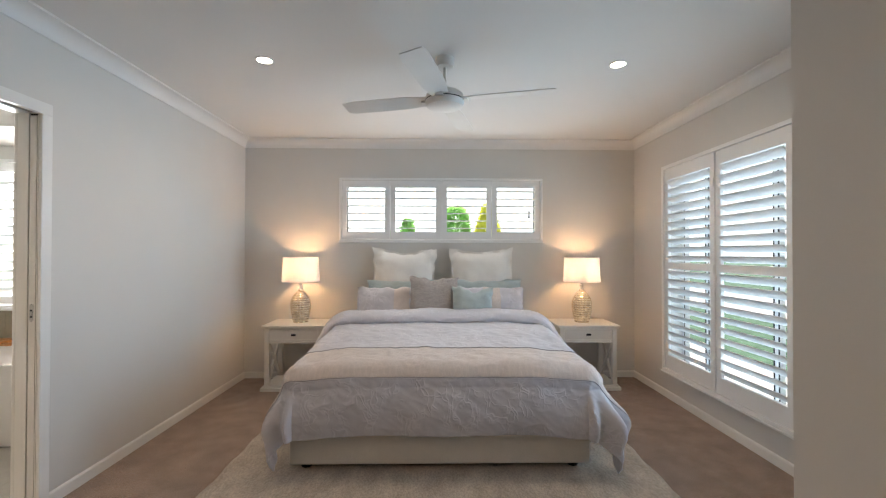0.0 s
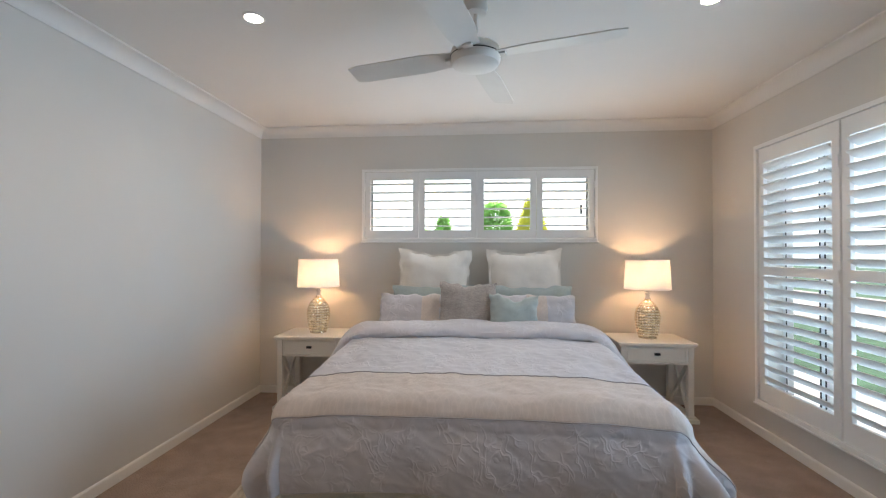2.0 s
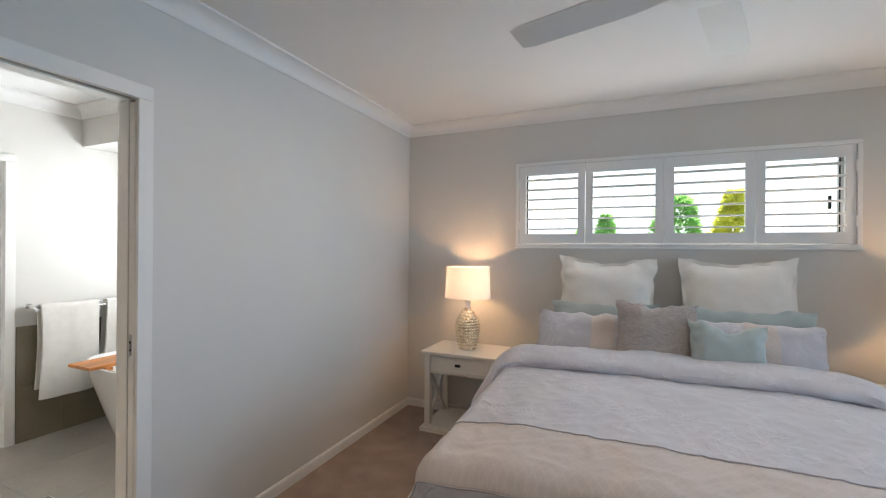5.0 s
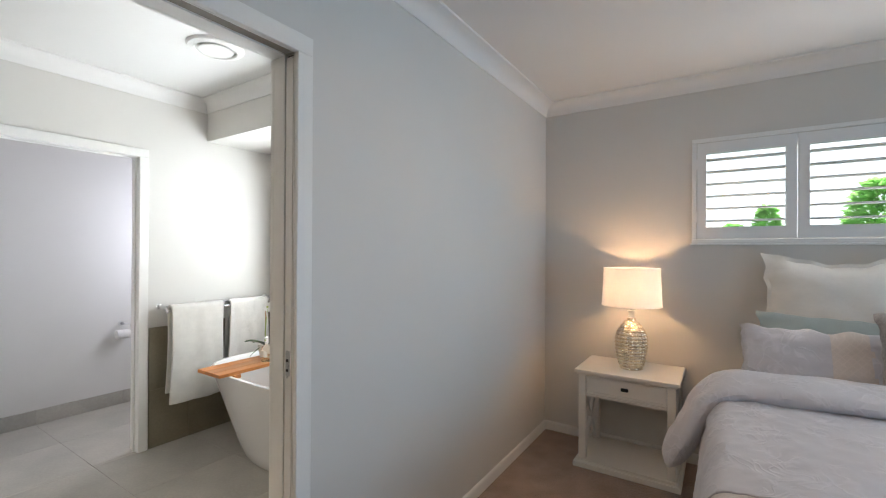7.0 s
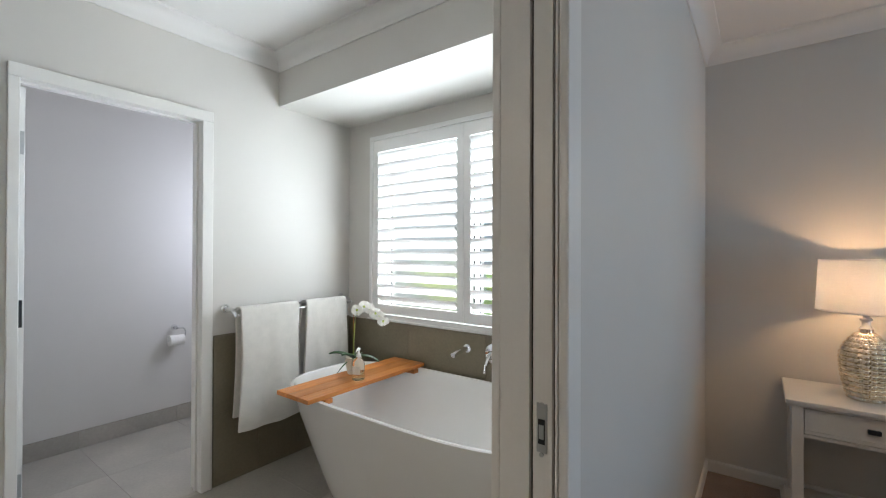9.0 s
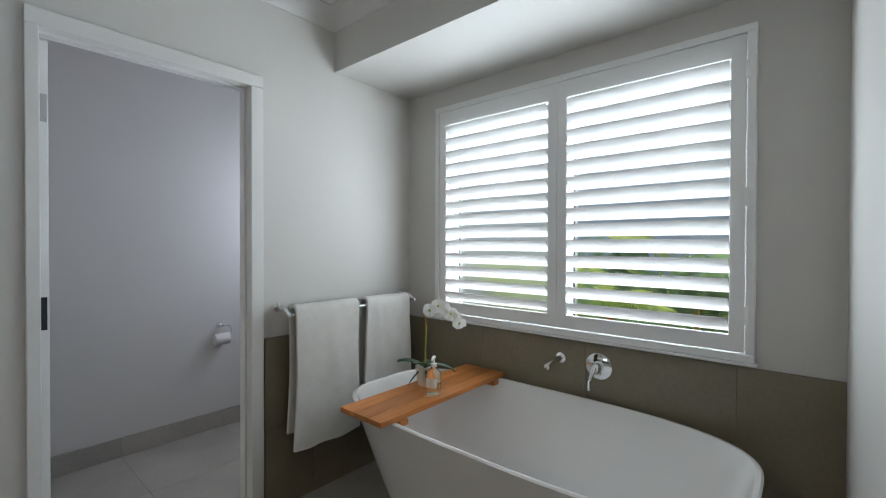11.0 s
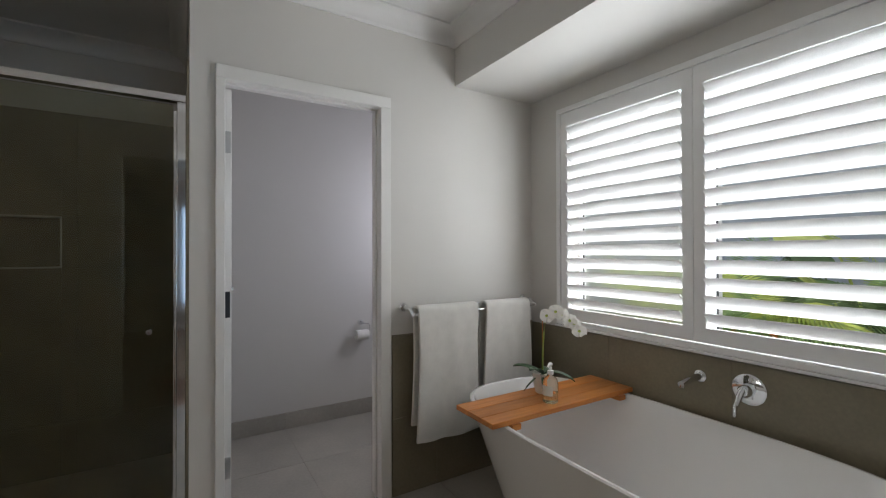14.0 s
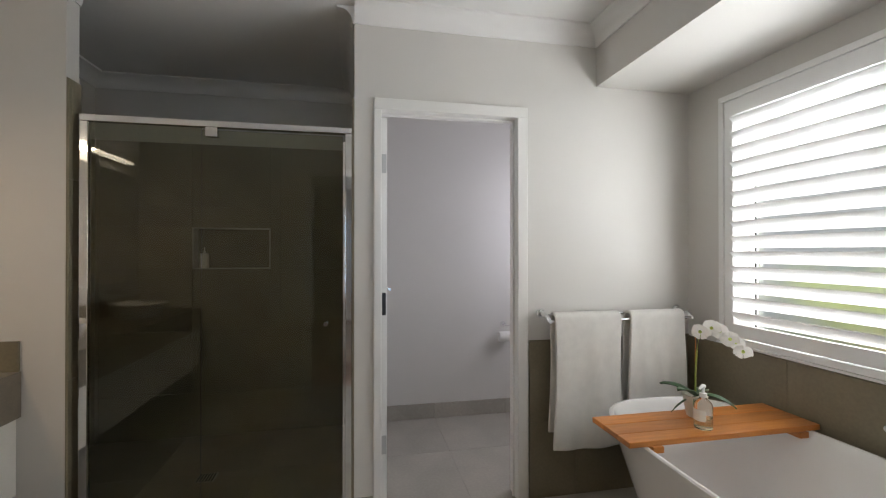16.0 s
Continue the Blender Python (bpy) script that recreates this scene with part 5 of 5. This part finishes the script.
def leaf_mesh(length, width, bend, material, nl=8):
    def fn(u, v):
        w = width * math.sin(math.pi * (0.06 + 0.94 * u)) ** 0.7 * (v - 0.5) * 2
        return Vector((w, length * u, bend * u * u * length - abs(w) * 0.25))
    return mesh_of("leaf", sheet(nl, 4, fn), material, True)


def broad_plant(name, label, x, y, z0, stems, height, material, leaf_len, leaf_w, seed):
    """A tropical clump: stalks that each carry one broad leaf."""
    rnd = random.Random(seed)
    t = thing(name, label, "plant", pose(x, y, z0))
    me = leaf_mesh(leaf_len, leaf_w, -0.45, material)
    for k in range(stems):
        az, lean, h = rnd.uniform(0, 360), rnd.uniform(0.05, 0.4), height * rnd.uniform(0.6, 1.0)
        dx, dy = math.cos(radians(az)) * lean * h, math.sin(radians(az)) * lean * h
        part("stalk", tube([(0.03 * rnd.uniform(-1, 1), 0.03 * rnd.uniform(-1, 1), 0), (dx * 0.4, dy * 0.4, h * 0.6), (dx, dy, h)], [0.014, 0.011, 0.006], 6), material, t)
        repeat("leaf", me, t, pose(dx, dy, h, rnd.uniform(10, 65), rnd.uniform(-30, 30), az - 90 + rnd.uniform(-25, 25)))


def fern(x, y, z0, seed, n=26, ln=0.6, lime=False):
    """A fan of narrow fronds with leaflets."""
    rnd = random.Random(seed)
    t = thing("palm", "feathery green palm in the garden bed", "plant", pose(x, y, z0))
    bm = bmesh.new()
    for k in range(22):
        s = 0.12 + 0.88 * k / 21
        for sd in (-1, 1):
            l = 0.20 * math.sin(math.pi * (0.15 + 0.8 * s)) ** 0.7
            a, b = Vector((0, ln * s, -0.35 * ln * s * s)), Vector((sd * l, ln * s + 0.09, -0.35 * ln * s * s - 0.08))
            m = (a + b) / 2 + Vector((0, 0.008, 0.006))
            vs = [bm.verts.new(p) for p in (a, m, b, (a + b) / 2 - Vector((0, 0.008, -0.006)))]
            bm.faces.new(vs)
    me = mesh_of("frond", bm, LEAF_Y if lime else LEAF)
    for k in range(n):
        repeat("frond", me, t, pose(0, 0, rnd.uniform(0.25, 1.25), rnd.uniform(5, 75), 0, rnd.uniform(0, 360)))
    part("trunk", tube([(0, 0, 0), (0.01, 0, 1.1)], [0.035, 0.02], 8), TIMBER, t)


# garden beyond the bath window
G0 = -0.25
for k, (x, y, h, m, s) in enumerate(((-2.72, 5.3, 1.6, LEAF_Y, 11), (-3.1, 5.7, 1.5, LEAF, 12), (-2.55, 6.1, 1.8, LEAF, 13), (-3.5, 5.1, 0.9, LEAF, 14))):
    broad_plant("taro_plant", "broad-leaved tropical plant in the garden bed", x, y, G0, 8, h, m, 0.36, 0.13, s)
for k in range(14):
    fern(-4.5 + 0.15 * k + 0.25 * math.sin(k * 2.3), 5.6 + 0.8 * math.sin(k * 1.7), G0, 31 + k, 22, 0.46 + 0.12 * math.sin(k * 3.1), k % 3 == 0)


def feathery_shrub(x, y, top, rx, rz, count, material, label, seed, point=1.0):
    """A dense upright crown of small drooping sprays round a trunk; point draws its top out to a tip."""
    rnd = random.Random(seed)
    t = thing("feathery_shrub", label, "shrub", pose(x, y, G0))
    cz = top - 2 * rz - G0
    part("trunk", tube([(0, 0, 0), (0.02, 0.01, cz * 0.6), (0, 0, cz + rz)], [0.04, 0.03, 0.012], 8), TIMBER, t)
    bm = bmesh.new()
    for k in range(count):
        h = rnd.uniform(0, 1)
        az = rnd.uniform(0, 2 * math.pi)
        wide = rx * (max(0.0, 1 - h) ** (0.5 * point)) * min(1, 0.55 + 2.2 * h) * (0.85 + 0.15 * math.sin(3 * az + seed + 5 * h))
        s = rnd.uniform(0.55, 1.0)
        c = Vector((math.cos(az) * wide * s, math.sin(az) * wide * s, cz + 2 * rz * h))
        out = Vector((math.cos(az), math.sin(az), rnd.uniform(0.1, 0.9))).normalized()
        side = out.cross(Vector((0, 0, 1))).normalized()
        ln, wd = rnd.uniform(0.05, 0.10), rnd.uniform(0.012, 0.022)
        up = side.cross(out) * 0.012
        v = [bm.verts.new(p) for p in (c, c + out * ln * 0.5 + side * wd + up, c + out * ln - up, c + out * ln * 0.5 - side * wd + up)]
        bm.faces.new((v[0], v[1], v[2]))
        bm.faces.new((v[0], v[2], v[3]))
    part("crown", bm, material, t)


# shrubs beyond the window over the bed
feathery_shrub(-0.35, 7.3, 1.90, 0.20, 0.42, 1400, HEDGE, "small feathery green shrub beyond the bedroom window", 51)
feathery_shrub(-0.66, 7.4, 1.72, 0.24, 0.40, 1500, HEDGE, "small feathery green shrub beyond the bedroom window", 54)
feathery_shrub(0.42, 6.7, 2.05, 0.40, 0.62, 3600, HEDGE, "tall rounded feathery green shrub beyond the bedroom window", 52, 0.7)
feathery_shrub(0.83, 6.0, 2.0, 0.36, 0.52, 3600, HEDGE_Y, "golden pointed shrub beyond the bedroom window", 53, 1.6)


def neighbour_house(x0, x1, y):
    t = thing("neighbour_house", "blue-grey rendered side wall of the house beyond the garden", "house")
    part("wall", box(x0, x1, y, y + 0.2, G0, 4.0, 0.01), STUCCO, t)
    part("eave", box(x0 - 0.1, x1 + 0.1, y - 0.35, y + 0.3, 4.0005, 4.18, 0.01), ALU, t, "pale eave lining")
    part("base_course", box(x0, x1, y - 0.02, y - 0.0005, G0, 0.05, 0.004), PAVING, t)


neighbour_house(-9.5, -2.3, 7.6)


def far_house():
    t = thing("street_house", "white house with a grey roof across the street", "house")
    part("wall", box(19, 27, -8, 22, G0, 2.6), PAVING, t)
    part("roof", prism([(18.4, 2.601), (27.6, 2.601), (23, 4.4)], "y", -8.6, 22.6), ROOFING, t)
    for py in (-3.5, 3, 9.5, 16):
        w = part("window", box(18.96, 18.999, py - 1.0, py + 1.0, 0.7, 2.0, 0.01), ALU, t)
        part("pane", box(18.955, 18.9595, py - 0.93, py + 0.93, 0.77, 1.93), CARGLASS, w)


far_house()


def parked_car(x, y):
    """A small hatchback along y, its base at the road."""
    t = thing("car", "red hatchback parked at the kerb across the lawn", "car", pose(x, y, -0.24))
    prof = [(-2.0, 0.30), (-2.05, 0.55), (-1.95, 0.85), (-1.0, 0.95), (1.9, 0.98), (2.05, 0.8), (2.05, 0.35), (1.7, 0.22), (-1.7, 0.22)]
    bm = prism([(a, b) for a, b in prof], "x", -0.86, 0.86)
    bmesh.ops.bevel(bm, geom=list(bm.edges), offset=0.05, segments=3, affect='EDGES')
    part("body", bm, REDPAINT, t, "", True)
    bm = prism([(-1.0, 0.94), (-0.35, 1.42), (1.35, 1.46), (1.9, 0.97)], "x", -0.74, 0.74)
    bmesh.ops.bevel(bm, geom=list(bm.edges), offset=0.05, segments=3, affect='EDGES')
    part("cabin", bm, REDPAINT, t, "", True)
    for s in (-1, 1):
        a, b = sorted((s * 0.735, s * 0.748))
        part("side_window", prism([(-0.78, 1.0), (-0.28, 1.36), (0.35, 1.38), (0.35, 1.0)], "x", a, b), CARGLASS, t)
        part("side_window", prism([(0.42, 1.0), (0.42, 1.38), (1.2, 1.39), (1.6, 1.0)], "x", a, b), CARGLASS, t)
        for wy in (-1.25, 1.3):
            w = part("wheel", tube([(s * 0.66, wy, 0.31), (s * 0.87, wy, 0.31)], 0.31, 28), RUBBER, t, "", True)
            part("rim", tube([(s * 0.86, wy, 0.31), (s * 0.885, wy, 0.31)], [0.2, 0.18], 20), STEEL, w)
        part("headlight", box(s * 0.62 - 0.16, s * 0.62 + 0.16, -2.055, -1.98, 0.62, 0.76, 0.02), PORCELAIN, t)
        part("tail_light", box(s * 0.68 - 0.1, s * 0.68 + 0.1, 2.0, 2.06, 0.65, 0.88, 0.02), REDPAINT, t)


parked_car(9.7, 8.6)


# ---- tiles ----
def tile_floor(name_parent, x0, x1, y0, y1, sx, sy, ox, oy, gap=0.0013):
    parent = bpy.data.objects[name_parent]
    cache = {}
    i0, i1 = math.floor((x0 - ox) / sx), math.ceil((x1 - ox) / sx)
    j0, j1 = math.floor((y0 - oy) / sy), math.ceil((y1 - oy) / sy)
    for j in range(j0, j1):
        for i in range(i0, i1):
            a, b = max(x0, ox + i * sx) + gap / 2, min(x1, ox + (i + 1) * sx) - gap / 2
            c, d = max(y0, oy + j * sy) + gap / 2, min(y1, oy + (j + 1) * sy) - gap / 2
            if b - a < 0.01 or d - c < 0.01:
                continue
            key = (round(b - a, 4), round(d - c, 4))
            if key not in cache:
                cache[key] = mesh_of("tile", box(-key[0] / 2, key[0] / 2, -key[1] / 2, key[1] / 2, -0.008, 0.0, 0.001, 1), TILE)
            repeat("tile", cache[key], parent, pose((a + b) / 2, (c + d) / 2, 0))


tile_floor("floor_ensuite", EXL, XL - 0.05, EYS, EYB, 0.6, 0.6, -3.60, 3.16)
tile_floor("floor_ensuite", WXB, EXL - 0.0, 0.15, 1.939, 0.6, 0.6, -3.60, 3.16)
tile_floor("floor_ensuite", WXB, EXL - 0.0, 2.02, EYB, 0.6, 0.6, -3.60, 3.16)


def tile_wall(parent_name, axis, wall, inward, u0, u1, z0, z1, su, sz, ou, oz, holes=(), t=0.009, gap=0.0016, face=None):
    """Wall tiles as pieces of their own, laid on a wall face."""
    parent = bpy.data.objects[parent_name]
    cache = {}
    lo, hi = sorted((wall + inward * 0.001, wall + inward * 0.004))
    bed = box(lo, hi, u0, u1, z0, z1) if axis == "x" else box(u0, u1, lo, hi, z0, z1)
    if not holes:
        part("grout_bed", bed, DARKGROUT, parent)
    else:
        bed.free()
        part("grout_bed", wall_mesh(axis, lo, hi, u0, u1, z0, z1, holes), DARKGROUT, parent)
    us = sorted({u0, u1, *[ou + k * su for k in range(-20, 40) if u0 < ou + k * su < u1], *[h for q in holes for h in q[:2]]})
    zs = sorted({z0, z1, *[oz + k * sz for k in range(-10, 20) if z0 < oz + k * sz < z1], *[h for q in holes for h in q[2:]]})
    for a, b in zip(us, us[1:]):
        for c, d in zip(zs, zs[1:]):
            cu, cz = (a + b) / 2, (c + d) / 2
            if any(q[0] < cu < q[1] and q[2] < cz < q[3] for q in holes) or b - a < 0.006 or d - c < 0.006:
                continue
            key = (round(b - a - gap, 4), round(d - c - gap, 4))
            if key not in cache:
                h, v = key[0] / 2, key[1] / 2
                bm = box(0.004, t + 0.002, -h, h, -v, v, 0.0008, 1) if axis == "x" else box(-h, h, 0.004, t + 0.002, -v, v, 0.0008, 1)
                cache[key] = mesh_of("tile", bm, face or WALLTILE)
            turn = 0 if inward > 0 else 180
            repeat("tile", cache[key], parent, pose(wall, cu, cz, 0, 0, turn) if axis == "x" else pose(cu, wall, cz, 0, 0, turn))


DADO = 0.857
tile_wall("wall_toilet", "x", EXL, 1, 2.8675, EYB, 0.0, DADO, 0.6, 0.44, 3.14, 0.413)
tile_wall("wall_ensuite_north", "y", EYB, -1, EXL, EXR, 0.0, DADO - 0.008, 0.6, 0.44, -3.575, 0.413)
tile_wall("wall_toilet", "x", EXL, 1, 1.939, 2.030, 0.0, 0.105, 0.6, 0.2, 0.0, 0.2, face=TILE)
tile_wall("wall_toilet_back", "x", WXB, 1, 2.02, EYB, 0.0, 0.118, 0.6, 0.2, 3.16, 0.2, face=TILE)
tile_wall("wall_ensuite_north", "y", EYB, -1, WXB, EXL - 0.09, 0.0, 0.118, 0.6, 0.2, 0.0, 0.2, face=TILE)
NICHE = (0.78, 1.313, 1.21, 1.514)
tile_wall("wall_toilet_back", "x", WXB, 1, 0.15, 1.939, 0.0, 2.12, 0.6, 0.45, 0.785, 0.315, [NICHE])
tile_wall("wall_shower_side", "y", 1.939, -1, WXB, EXL, 0.0, 2.12, 0.6, 0.45, -4.8, 0.315)
tile_wall("wall_shower_end", "y", 0.15, 1, WXB, EXL - 0.09, 0.0, 2.12, 0.6, 0.45, -4.8, 0.315)
tile_wall("wall_shower_nib", "y", 0.68, 1, EXL - 0.09, EXL, 0.0, 2.12, 0.6, 0.45, -4.8, 0.315)
tile_wall("wall_shower_nib", "x", EXL - 0.09, -1, 0.15, 0.68, 0.0, 2.12, 0.6, 0.45, 0.185, 0.315)
